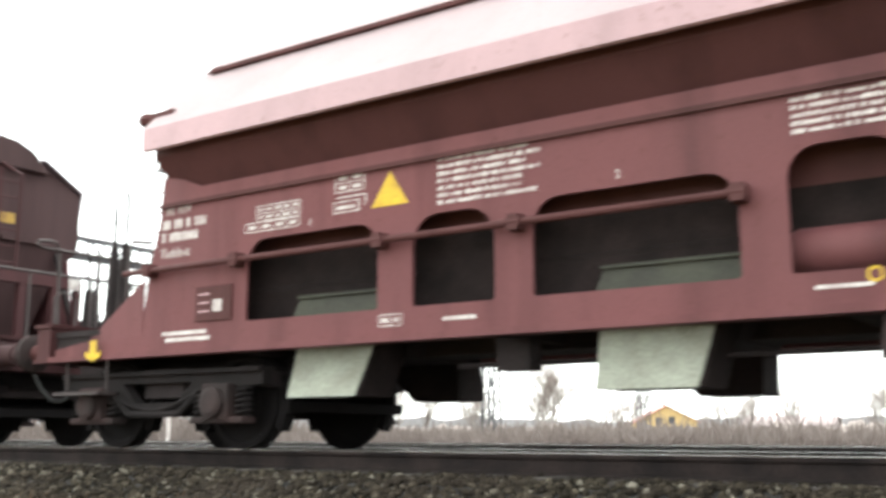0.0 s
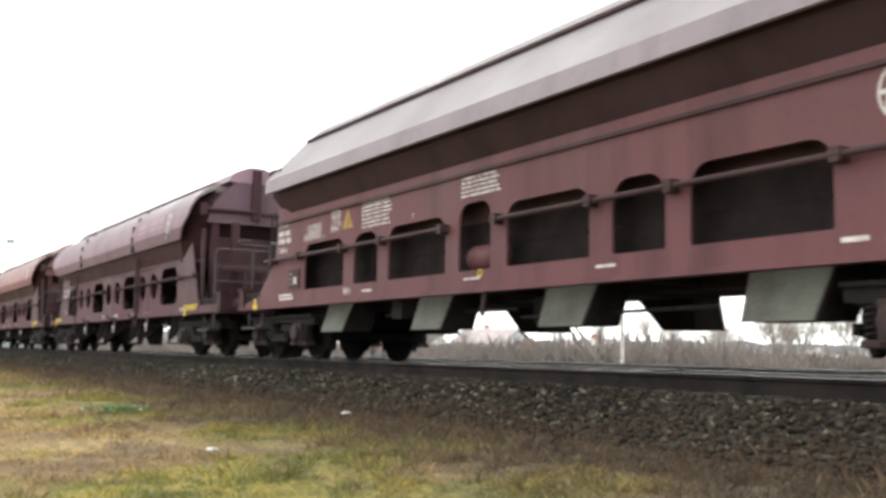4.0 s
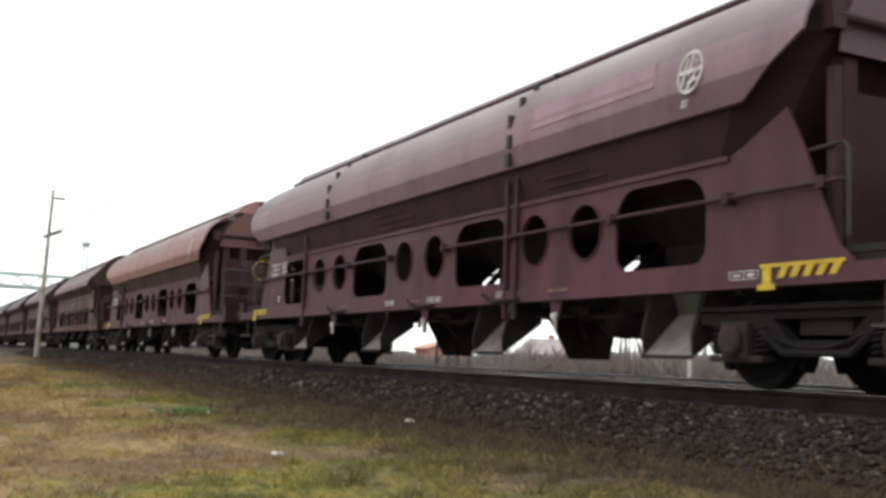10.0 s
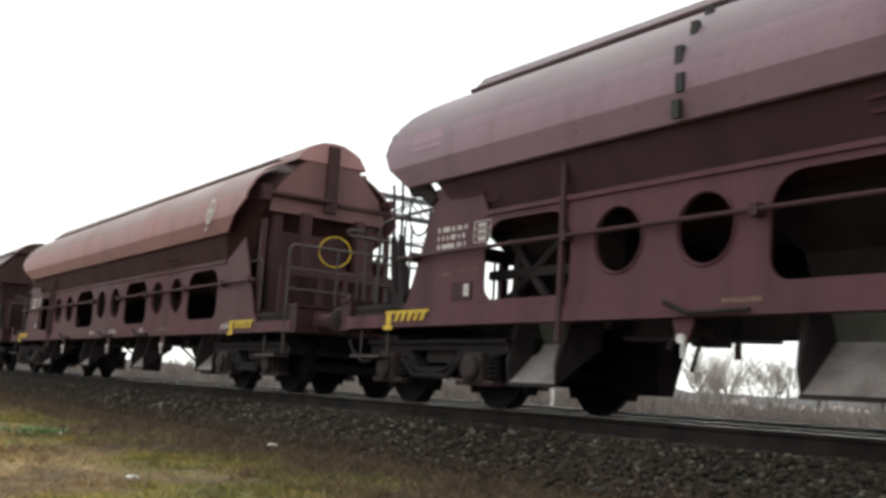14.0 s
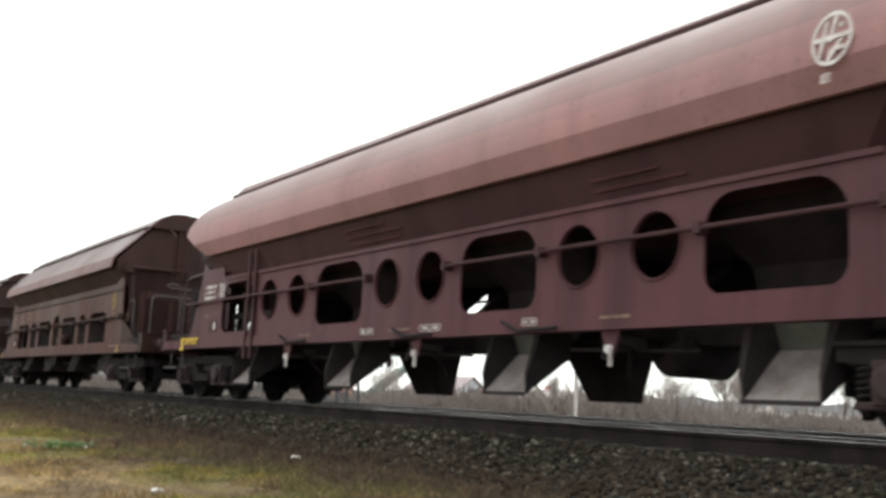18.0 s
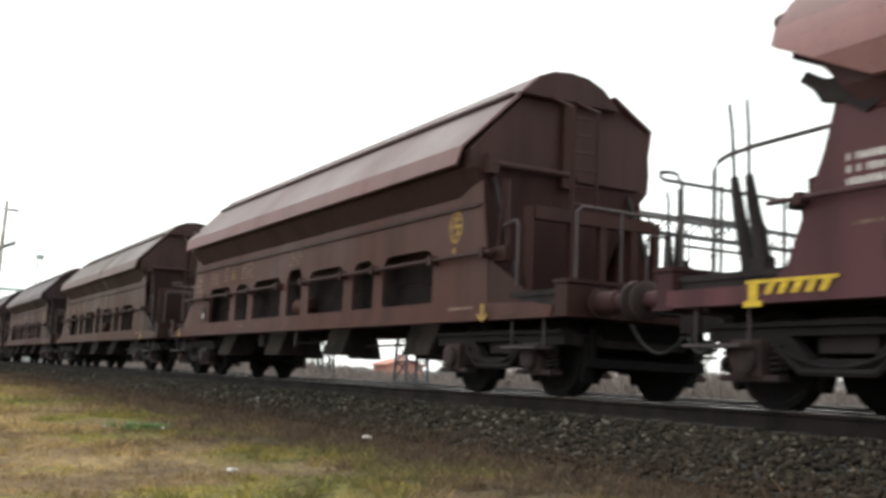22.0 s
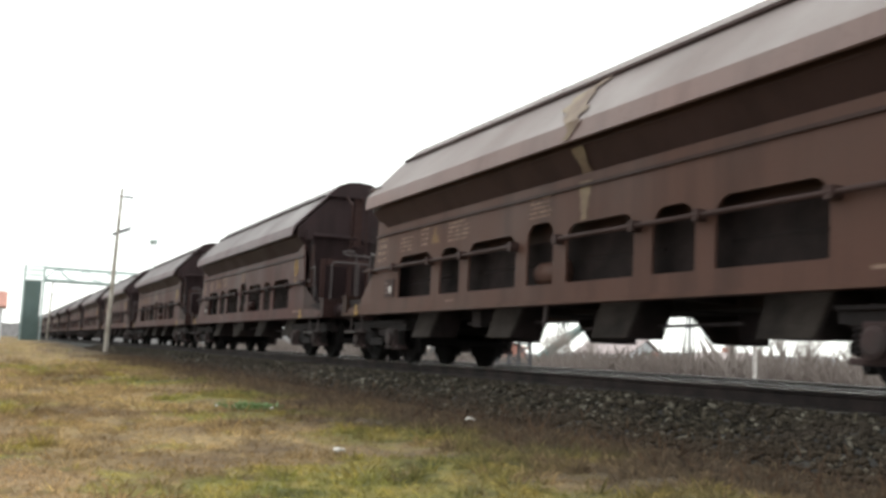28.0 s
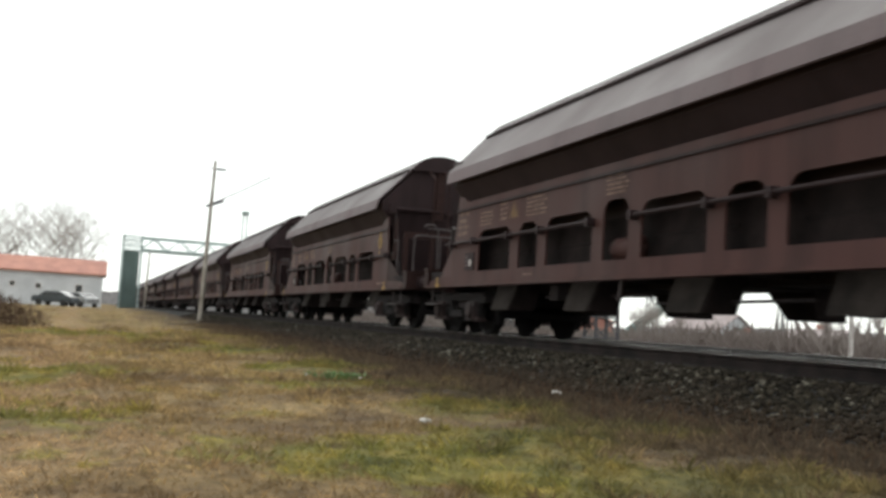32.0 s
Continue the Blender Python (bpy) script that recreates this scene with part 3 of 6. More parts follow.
        disc_stack(f, [(1.90, 0.05), (1.92, 0.16), (1.95, 0.16), (1.97, 0.05)], 14, "z", (-8.55, -0.2, 0))
        part("hand_valve", f, M_UNDER, w, "dark hand valve on a stem")
    if s < 0 and not kind_b:
        f = bmesh.new()
        for y in (-0.83, -0.53):
            tube(f, [(-6.75, y, 1.25), (-7.0, y, 1.5), (-7.0, y, 3.35), (-6.3, y, 3.5)], 0.018, 6)
        for q in range(8):
            tube(f, [(-7.0, -0.83, 1.6 + q * 0.22), (-7.0, -0.53, 1.6 + q * 0.22)], 0.012, 5)
        part("ladder", f, M_STEEL, w)
    if s > 0 and not kind_b:
        f = bmesh.new()
        for y in (-0.33, 0.05):
            tube(f, [(hx + 0.61, y, 2.2), (hx + 0.61, y, 3.62), (hx + 0.05, y, 3.9)], 0.024, 6)
        for q in range(6):
            z = 2.4 + q * 0.22
            tube(f, [(hx + 0.61, -0.33, z), (hx + 0.61, 0.05, z)], 0.012, 5)
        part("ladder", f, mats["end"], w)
        if tags:
            f = bmesh.new()
            box(f, hx + 0.635, hx + 0.65, -0.24, -0.04, 2.92, 3.06)
            part("warning_plate", f, M_OCHRE, w, "small dull yellow plate")
        f = bmesh.new()
        for d in (-0.07, 0.07):
            tube(f, [(hx + 0.38 + d * 1.6, -1.16, 1.7), (hx + 0.40 + d, -1.16, 2.2), (hx + 0.42 + d * 0.6, -1.16, 2.62)], 0.035, 8, 0.018)
        box(f, hx + 0.22, hx + 0.52, -1.22, -1.10, 1.62, 1.80)
        part("brake_lever", f, mats["end"], w, "pair of upright brake rods")
    # railing across the end
    f = bmesh.new()
    y0, y1 = (-1.12, 1.02) if not kind_b else (-1.3, 1.15)
    z = 2.12 if not kind_b else 2.2
    if s < 0:
        ex = 9.32 if kind_b else 8.3
        tube(f, [(-ex, -1.0, 1.3), (-ex, -1.02, 2.16), (-ex, -1.08, 2.24), (-ex, -1.18, 2.25), (-ex, -1.30, 2.23), (-ex + 0.02, -1.32, 2.19), (-ex + 0.02, -1.26, 2.16), (-ex + 0.02, -0.9, 2.16), (-ex + 0.02, 1.1, 2.16), (-ex + 0.02, 1.15, 2.1), (-ex + 0.02, 1.15, 1.3)], 0.02, 8)
        y0 = -1.0
    else:
        tube(f, [(s * ex, y0, 0.62 if kind_b else 1.3), (s * ex, y0, z - 0.06), (s * ex, y0 + 0.06, z), (s * ex, y1 - 0.06, z), (s * (ex + 0.03), y1, z - 0.05), (s * ex, y1 - 0.12, z - 0.12), (s * ex, y1 - 0.15, 1.3)], 0.02, 8)
    part("railing", f, M_STEEL, w, "bent tube railing across the end platform")
    for y in (-0.5, 0.38):
        f = bmesh.new()
        tube(f, [(s * ex, y, 1.3), (s * ex, y, z)], 0.018, 6)
        part("railing_post", f, M_STEEL, w)
    if kind_b:
        f = bmesh.new()
        for zz in (1.55, 1.85):
            tube(f, [(s * ex, y0, zz), (s * ex, -0.2, zz)], 0.016, 6)
        part("railing_bar", f, M_STEEL, w)
    f = bmesh.new()
    yy = -0.15
    tube(f, [(s * (ex + 0.02), yy, 1.3), (s * (ex + 0.02), yy, 1.84), (s * (ex + 0.02), yy + 0.05, 1.9), (s * (ex + 0.02), yy + 0.25, 1.9), (s * (ex + 0.02), yy + 0.3, 1.84), (s * (ex + 0.02), yy + 0.3, 1.3)], 0.016, 6)
    part("grab_hoop", f, M_STEEL, w)
    f = bmesh.new()
    gx = s * (post_x + (0.12 if s > 0 or kind_b else 0.45))
    if kind_b and s < 0:
        tube(f, [(-8.80, -1.1, 1.0), (-8.80, -1.1, 2.2), (-8.75, -1.1, 2.27), (-8.62, -1.1, 2.31), (-8.3, -1.1, 2.34), (-7.5, -1.1, 2.36)], 0.022, 6)
        r = bmesh.new() if not wheel else None
    if kind_b and s < 0 and not wheel:
        tube(r, [(-7.86 + 0.05 * math.cos(a), -1.12 + 0.12 * math.cos(a), 2.31 + 0.26 * math.sin(a)) for a in (2 * math.pi * q / 20 for q in range(21))], 0.014, 6)
        part("hand_wheel", r, M_UNDER, w, "dark ring of the hand brake")
    if not (kind_b and s < 0):
        reach = 0.85 if kind_b else 0.32
        gx -= s * 0.4 * kind_b
        tube(f, [(gx, -1.2, 1.3), (gx, -1.2, 2.02), (gx - s * 0.05, -1.2, 2.08), (gx - s * reach, -1.2, 2.04)], 0.02, 6)
    part("corner_rail", f, M_STEEL, w)
    # pair of tall brake rods standing on a block, on one side at each end
    f = bmesh.new()
    lx, ly = s * (hx + (1.0 if not kind_b else 0.96)), s * 0.98
    lean = 0.2 * s if kind_b else 0.0
    lx -= lean
    for d in (-0.09, 0.09):
        tube(f, [(lx + d, ly, 1.24), (lx + d + 0.75 * lean, ly, 1.85), (lx + d + lean, ly, 2.12)], 0.075, 8, 0.04)
        tube(f, [(lx + d + lean, ly, 2.1), (lx + d * 1.1 + 1.1 * lean, ly, 2.55), (lx + d * 1.2 + 1.15 * lean, ly - 0.02, 2.82 if kind_b else 2.68)], 0.018, 6)
    box(f, lx - 0.14, lx + 0.14, ly - 0.07, ly + 0.07, 1.22, 1.36)
    part("brake_lever", f, M_UNDER, w, "pair of upright brake rods")
    lx = s * (ex - 0.22)
    f = bmesh.new()
    box(f, lx - 0.08, lx + 0.08, 0.55, 0.7, 1.22, 1.62)
    disc_stack(f, [(0, 0.07), (0.1, 0.07)], 10, "z", (lx, 0.62, 1.6))
    part("valve", f, M_UNDER, w)
    # steps at the corners
    for y in (-1.24, 1.24):
        f = bmesh.new()
        sx0, sx1 = xs(bx - 1.15, bx - 0.45)
        box(f, sx0, sx1, y - 0.14, y + 0.1, 0.555, 0.585)
        for x in (sx0 + 0.03, sx1 - 0.03):
            tube(f, [(x, y, 0.57), (x, y, 0.98)], 0.016, 5)
        part("step", f, M_STEEL, w)
    if tags and s > 0:
        for y in (-0.93, 0.90):
            f = bmesh.new()
            box(f, s * (post_x + 0.055), s * (post_x + 0.07), y - 0.085, y + 0.085, top - 0.17, top + 0.02)
            part("tag_plate", f, M_WHITE, w, "white square tail plate")
    if wheel and s > 0:
        f = bmesh.new()
        c = [(7.85 + 0.08 * math.cos(a), 0.05 + 0.25 * math.cos(a), 2.34 + 0.25 * math.sin(a)) for a in (2 * math.pi * q / 20 for q in range(21))]
        tube(f, c, 0.013, 6)
        part("hand_wheel", f, M_YELLOW, w, "yellow ring of the hand brake")


def emblem(w, x, y, z, r, material, tilt=0.0):
    """A round sign: a thin broken ring crossed by slanted strokes."""
    bm = bmesh.new()
    for a0, a1 in ((0, 360),):
        ring = [radians(a0 + (a1 - a0) * q / 24) for q in range(25)]
        for a, c in zip(ring, ring[1:]):
            low = [(x + r * k * math.cos(u), yy, z + 1.25 * r * k * math.sin(u)) for u, k, yy in ((a, 1, y - 0.004), (c, 1, y - 0.004), (c, 1, y), (a, 1, y))]
            high = [(x + 0.86 * r * math.cos(u), yy, z + 1.25 * 0.86 * r * math.sin(u)) for u, yy in ((a, y - 0.004), (c, y - 0.004), (c, y), (a, y))]
            hexa(bm, low, high)
    for x0, x1, z0, z1, lean in ((-0.52, -0.34, -0.85, 0.85, 0.12), (-0.06, 0.12, -0.15, 1.1, 0.12), (-0.85, 0.85, -0.06, 0.16, 0.0), (0.3, 0.5, 0.42, 0.66, 0.0), (-0.12, 0.06, -1.1, -0.5, 0.06), (0.1, 0.3, -0.95, -0.1, 0.26), (0.1, 0.7, -0.62, -0.42, 0.0)):
        a, b = x + x0 * r, x + x1 * r
        hexa(bm, [(a - lean * r, y - 0.005, z + z0 * r), (b - lean * r, y - 0.005, z + z0 * r), (b - lean * r, y, z + z0 * r), (a - lean * r, y, z + z0 * r)],
             [(a + lean * r, y - 0.005, z + z1 * r), (b + lean * r, y - 0.005, z + z1 * r), (b + lean * r, y, z + z1 * r), (a + lean * r, y, z + z1 * r)])
    for x0, x1, z0, z1 in ((-0.34, -0.24, -2.0, -1.6), (-0.2, 0.12, -1.68, -1.6), (-0.2, 0.12, -1.85, -1.78), (-0.2, 0.12, -2.0, -1.94)):
        box(bm, x + x0 * r, x + x1 * r, y - 0.004, y, z + z0 * r, z + z1 * r)
    if tilt:
        bmesh.ops.rotate(bm, cent=(x, y, z), matrix=Matrix.Rotation(tilt, 3, "X"), verts=bm.verts[:])
    ob = part("emblem", bm, material, w, "round painted sign")
    ob["kind"] = "stuff"


def jack_mark(w, x, y, z, material):
    bm = plate([(x - 0.03, z + 0.12), (x + 0.07, z + 0.12), (x + 0.07, z - 0.02), (x + 0.14, z + 0.02), (x + 0.14, z - 0.04), (x + 0.02, z - 0.09), (x - 0.10, z - 0.04), (x - 0.10, z + 0.02), (x - 0.03, z - 0.02)], [], y - 0.004, y)
    part("jacking_mark", bm, material, w, "yellow jacking mark")


def text_rows(x0, x1, z0, z1, rows, rng, gap=0.45, wide=(0.012, 0.03)):
    out, step = [], (z1 - z0) / rows
    for q in range(rows):
        z = z1 - (q + 1) * step
        x, end = x0, x1 - rng.uniform(0, 0.18) * (x1 - x0)
        while x < end:
            e = min(end, x + rng.uniform(*wide))
            out.append((x, e, z + step * gap * 0.5, z + step * (1 - gap * 0.5) - rng.choice((0, 0, 0.006))))
            x = e + rng.choice((0.5, 0.5, 0.5, 2.2)) * wide[0]
    return out


def table_rows(x0, x1, z0, z1, cols, rows, t=0.008):
    out = []
    for q in range(cols + 1):
        x = x0 + (x1 - x0) * q / cols
        out.append((x - t / 2, x + t / 2, z0, z1))
    for q in range(rows + 1):
        z = z0 + (z1 - z0) * q / rows
        out.append((x0 + t / 2, x1 - t / 2, z - t / 2, z + t / 2))
    for c in range(cols):
        for q in range(rows):
            x, z = x0 + (x1 - x0) * (c + 0.25) / cols, z0 + (z1 - z0) * (q + 0.3) / rows
            out.append((x, x + (x1 - x0) * 0.5 / cols, z, z + (z1 - z0) * 0.4 / rows))
    return out


A_HOLES = [(-5.15, -3.65, 1.90, 0.22), (-3.30, -2.53, 1.90, 0.24), (-2.20, -0.65, 1.90, 0.22), (-0.33, 0.38, 1.99, 0.20), (0.71, 2.20, 1.90, 0.22), (2.55, 3.30, 1.90, 0.24), (3.62, 5.15, 1.90, 0.22)]


def side_a(w, s, mats):
    y_out, y_in = s * SIDE, s * (SIDE - 0.03)
    outline = [(-7.9, 0.95), (7.9, 0.95), (7.9, 1.03), (7.45, 1.09), (6.56, 1.11), (6.52, 1.66), (6.36, 2.42), (6.33, 2.66), (6.05, 2.60), (5.8, 2.50), (-5.8, 2.50), (-6.05, 2.60), (-6.33, 2.66), (-6.36, 2.2), (-6.5, 1.66), (-6.54, 1.11), (-7.45, 1.09), (-7.9, 1.03)]
    panel = part("side_panel", plate(outline, [round_rect(a, b, 1.17, t, r, 0.03) for a, b, t, r in A_HOLES], y_out, y_in), mats["panel"], w)
    for e in (-1, 1):
        f = bmesh.new()
        fold = 0.10 if e > 0 else 0.06
        out = [(6.55, 1.10, 0.0), (7.47, 1.10, fold), (6.55, 1.66, 0.0)]
        a = [f.verts.new((e * px, y_out - s * (d + 0.004), pz)) for px, pz, d in out]
        c = [f.verts.new((e * px, y_out - s * (d + 0.022), pz)) for px, pz, d in out]
        f.faces.new(a)
        f.faces.new(c[::-1])
        for i in range(3):
            f.faces.new((a[i], a[(i + 1) % 3], c[(i + 1) % 3], c[i]))
        # front gusset takes the darkened copy to paint its forward face shaded
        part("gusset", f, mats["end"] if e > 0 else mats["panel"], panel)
    f = bmesh.new()
    box(f, -6.35, 6.35, *sorted((y_out + s * 0.035, y_in)), 2.335, 2.375)
    part("top_rail", f, mats["hull"], panel)
    f = bmesh.new()
    box(f, -7.95, 7.95, *sorted((y_out + s * 0.055, y_in - s * 0.1)), 0.90, 0.955)
    part("sill", f, mats["panel"], panel)
    for a, b in ((-6.75, -0.62), (0.55, 6.75)):
        f = bmesh.new()
        tube(f, [(a, y_out + s * 0.085, 1.72), (b, y_out + s * 0.085, 1.72)], 0.03, 8)
        part("pipe", f, mats["hull"], panel)
    for x in (-6.4, -5.22, -3.58, -2.3, -0.62, 0.6, 2.3, 3.45, 5.25, 6.55):
        f = bmesh.new()
        box(f, x - 0.045, x + 0.045, *sorted((y_out, y_out + s * 0.13)), 1.66, 1.78)
        disc_stack(f, [(-0.06, 0.05), (0.06, 0.05)], 10, "x", (x, y_out + s * 0.085, 1.72))
        part("bracket", f, mats["hull"], panel)
    return panel


def chute_a(w, x, s, mat):
    f = bmesh.new()
    l0, l1, h0, h1 = (-0.39, 0.39, -0.42, 0.50) if s < 0 else (-0.28, 0.26, -0.80, 0.32)
    hexa(f, [(x + l0, s * 0.62, 0.49), (x + l1, s * 0.62, 0.49), (x + l1, s * 1.09, 0.49), (x + l0, s * 1.09, 0.49)],
         [(x + h0, s * 0.50, 1.04), (x + h1, s * 0.50, 1.04), (x + h1, s * 0.91, 1.04), (x + h0, s * 0.91, 1.04)])
    # body near-black: shade on the chute's sides and back put into the colour
    c = part("chute", f, M_SHADE, w, "discharge chute with its shaded sides painted black")
    if s > 0:
        return
    g = bmesh.new()
    hexa(g, [(x - 0.40, s * 1.095, 0.485), (x + 0.36, s * 1.095, 0.485), (x + 0.36, s * 1.115, 0.485), (x - 0.40, s * 1.115, 0.485)],
         [(x - 0.42, s * 0.915, 1.04), (x + 0.48, s * 0.915, 1.04), (x + 0.48, s * 0.935, 1.04), (x - 0.42, s * 0.935, 1.04)])
    bmesh.ops.recalc_face_normals(g, faces=g.faces[:])
    bmesh.ops.bevel(g, geom=[e for e in g.edges if e.calc_length() > 0.3], offset=0.006, segments=1, affect="EDGES")
    part("chute_plate", g, mat, c, "grey sheet front of the chute")


def wagon_a(name, centre, label, mats, marks="white", sign=None, stain=False, hoods=False, seed=1):
    rng = random.Random(seed)
    k = KIND_A
    w = thing(name, label, "freight wagon", (centre, 0, 0), "hopper wagons of the train")
    ink = {"white": M_WHITE, "faded": M_FADED}[marks]
    yel = {"white": M_YELLOW, "faded": M_OCHRE}[marks]
    part("hull", hull_body(k), mats["hull"], w)
    for s in (-1, 1):
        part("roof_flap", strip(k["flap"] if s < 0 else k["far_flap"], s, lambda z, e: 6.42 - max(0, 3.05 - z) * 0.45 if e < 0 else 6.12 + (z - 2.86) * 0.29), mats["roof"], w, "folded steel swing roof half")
    cap = [(-y, z) for y, z in k["cap"]] + [(y, z) for y, z in k["cap"][-2::-1]]
    bm = bmesh.new()
    r0, r1 = [[bm.verts.new((x, y, z)) for y, z in cap] for x in (-6.36, 6.42)]
    bm.faces.new(r0)
    bm.faces.new(r1[::-1])
    for i in range(len(cap)):
        bm.faces.new((r0[i], r1[i], r1[(i + 1) % len(cap)], r0[(i + 1) % len(cap)]))
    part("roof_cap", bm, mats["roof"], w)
    # plate added over the cap's front so that the end looks shaded
    f = bmesh.new()
    va, vb = [[f.verts.new((x, 0.99 * y, z - 0.02)) for y, z in cap] for x in (6.424, 6.45)]
    f.faces.new(va)
    f.faces.new(vb[::-1])
    for i in range(len(cap)):
        f.faces.new((va[i], va[(i + 1) % len(cap)], vb[(i + 1) % len(cap)], vb[i]))
    part("cap_end", f, mats["hull"], w, "added roof end plate, darkened for shade")
    for s in (-1, 1):
        f = bmesh.new()
        box(f, -6.2, 6.3, *sorted((s * 0.77, s * 0.86)), 3.83, 3.875) if s < 0 else box(f, -6.0, 6.0, 0.66, 0.74, 4.03, 4.07)
        part("roof_edge", f, mats["hull"], w, "dark gutter along the roof")
    sides = [side_a(w, s, mats) for s in (-1, 1)]
    # sheets added behind the openings, coloured as the shade in there
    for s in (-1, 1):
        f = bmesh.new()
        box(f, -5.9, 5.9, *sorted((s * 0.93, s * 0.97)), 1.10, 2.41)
        part("inner_wall", f, M_SHADE, w, "near-black sheet added for the shade behind the openings")
    f = bmesh.new()
    box(f, -8.0, 8.0, -0.28, 0.28, 0.86, 1.10)
    part("underframe", f, M_UNDER, w)
    for x in (-7.6, -5.4, -2.5, 0.0, 2.7, 5.4, 7.6):
        f = bmesh.new()
        box(f, x - 0.05, x + 0.05, -1.2, 1.2, 0.90, 1.08)
        part("cross_beam", f, M_UNDER, w)
    for x in (-4.37, -1.40, 1.50, 4.44):
        for s in (-1, 1):
            chute_a(w, x, s, M_CHUTE if hoods else M_CHUTE_MID if marks == "white" else M_CHUTE_DIRTY)
            if hoods:
                f = bmesh.new()
                hexa(f, [(x - 0.45, s * 1.02, 1.04), (x + 0.7, s * 1.02, 1.04), (x + 0.7, s * 1.09, 1.04), (x - 0.45, s * 1.09, 1.04)],
                     [(x - 0.35, s * 0.99, 1.36), (x + 0.7, s * 0.99, 1.36), (x + 0.7, s * 1.02, 1.36), (x - 0.35, s * 1.02, 1.36)])
                box(f, x - 0.36, x + 0.71, *sorted((s * 0.98, s * 1.05)), 1.36, 1.385)
                part("chute_hood", f, M_HOOD, w, "dull green sheet hood over the chute")
        f = bmesh.new()
        hexa(f, [(x - 0.45, -0.5, 0.84), (x + 0.45, -0.5, 0.84), (x + 0.45, 0.5, 0.84), (x - 0.45, 0.5, 0.84)],
             [(x - 0.9, -1.0, 1.5), (x + 0.9, -1.0, 1.5), (x + 0.9, 1.0, 1.5), (x - 0.9, 1.0, 1.5)])
        part("hopper", f, M_UNDER, w)
    f = bmesh.new()
    disc_stack(f, [(-0.42, 0.02), (-0.37, 0.14), (-0.32, 0.17), (0.32, 0.17), (0.37, 0.14), (0.42, 0.02)], 16, "x", (-0.02, -0.98, 1.34))
    part("air_tank", f, mats["panel"], w, "small brown air tank", True)
    f = bmesh.new()
    tube(f, [(-3.2, -0.75, 0.72), (0.2, -0.75, 0.72)], 0.022, 6)
    box(f, -2.75, -2.45, -0.9, -0.7, 0.66, 0.92)
    box(f, 0.25, 0.75, -0.55, -0.2, 0.56, 0.86)
    tube(f, [(0.2, -0.7, 0.62), (3.4, -0.7, 0.66)], 0.022, 6)
    part("brake_rigging", f, M_UNDER, w)
    f = bmesh.new()
    hexa(f, [(0.15, -1.26, 0.62), (0.2, -1.26, 0.62), (0.2, -1.22, 0.62), (0.15, -1.22, 0.62)], [(0.2, -1.26, 0.95), (0.3, -1.26, 0.95), (0.3, -1.22, 0.95), (0.2, -1.22, 0.95)])
    part("release_lever", f, M_BOX, w)
    for s in (-1, 1):
        end_gear(w, k, s, mats, tags=marks == "white")
        bogie(w, s * k["bogie"])
    # writing on the side that faces the meadow
    p, y = sides[0], -SIDE
    if marks == "white":
        lettering("31 RIV", 0.135, -6.28, y - 0.002, 2.265, ink, p)
        lettering("Tadds-z", 0.13, -6.33, y - 0.002, 1.845, ink, p)
        bars(text_rows(-6.31, -5.70, 1.98, 2.23, 2, rng, 0.3, (0.03, 0.055)), y, ink, p, "number_block")
        bars(table_rows(-5.05, -4.52, 2.06, 2.20, 5, 2) + table_rows(-5.18, -4.52, 1.97, 2.05, 4, 1), y, ink, p, "load_table")
        bars(table_rows(-4.12, -3.80, 2.20, 2.36, 2, 2) + [(-4.14, -3.85, 2.02, 2.03), (-4.14, -4.13, 2.02, 2.12), (-3.86, -3.85, 2.02, 2.12), (-4.14, -3.85, 2.11, 2.12), (-4.1, -3.78, 2.15, 2.16), (-3.79, -3.78, 2.06, 2.15), (-4.1, -3.9, 2.05, 2.08)], y, ink, p, "load_sign")
        bars(text_rows(-3.05, -2.12, 1.95, 2.36, 7, rng), y, ink, p)
        bars(text_rows(-0.28, 0.60, 2.06, 2.38, 6, rng), y, ink, p)
        lettering("1", 0.09, -4.42, y - 0.002, 1.95, ink, p)
        lettering("2", 0.09, -1.52, y - 0.002, 1.96, ink, p)
        bars([(-6.25, -5.65, 1.09, 1.125), (-6.2, -5.6, 1.03, 1.065), (-3.0, -2.7, 1.04, 1.07), (-0.2, 0.15, 1.06, 1.085), (2.3, 2.6, 1.05, 1.08), (5.2, 5.45, 1.06, 1.1), (5.6, 6.3, 1.05, 1.085)], y, ink, p, "sill_writing")
        bars(table_rows(-3.63, -3.40, 1.03, 1.12, 2, 1), y, ink, p, "weight_box")
        part("yellow_ring", plate(circle(0.16, 1.13, 0.05, 16), [circle(0.16, 1.13, 0.034, 16)], y - 0.004, y), M_YELLOW, p, "small yellow ring sign")
    else:
        bars(text_rows(-6.25, -5.70, 1.85, 2.34, 4, rng, 0.35, (0.03, 0.055)), y, ink, p, "number_block")
        bars(text_rows(-5.1, -4.5, 1.97, 2.25, 4, rng) + text_rows(-4.15, -3.8, 2.0, 2.34, 4, rng) + text_rows(-3.0, -2.2, 1.98, 2.32, 5, rng) + text_rows(-0.28, 0.35, 2.05, 2.36, 5, rng), y, ink, p)
        bars([(-3.0, -2.7, 1.04, 1.07), (5.6, 6.2, 1.05, 1.085)], y, ink, p, "sill_writing")
    part("warning_triangle", plate([(-3.72, 2.02), (-3.34, 2.02), (-3.53, 2.31)], [], y - 0.004, y), M_YELLOW if hoods else M_OCHRE if marks == "white" else M_OLD_SIGN, p, "yellow warning triangle")
    f = bmesh.new()
    box(f, -5.78, -5.32, y - 0.02, y, 1.20, 1.52)
    part("label_frame", f, mats["hull"], p)
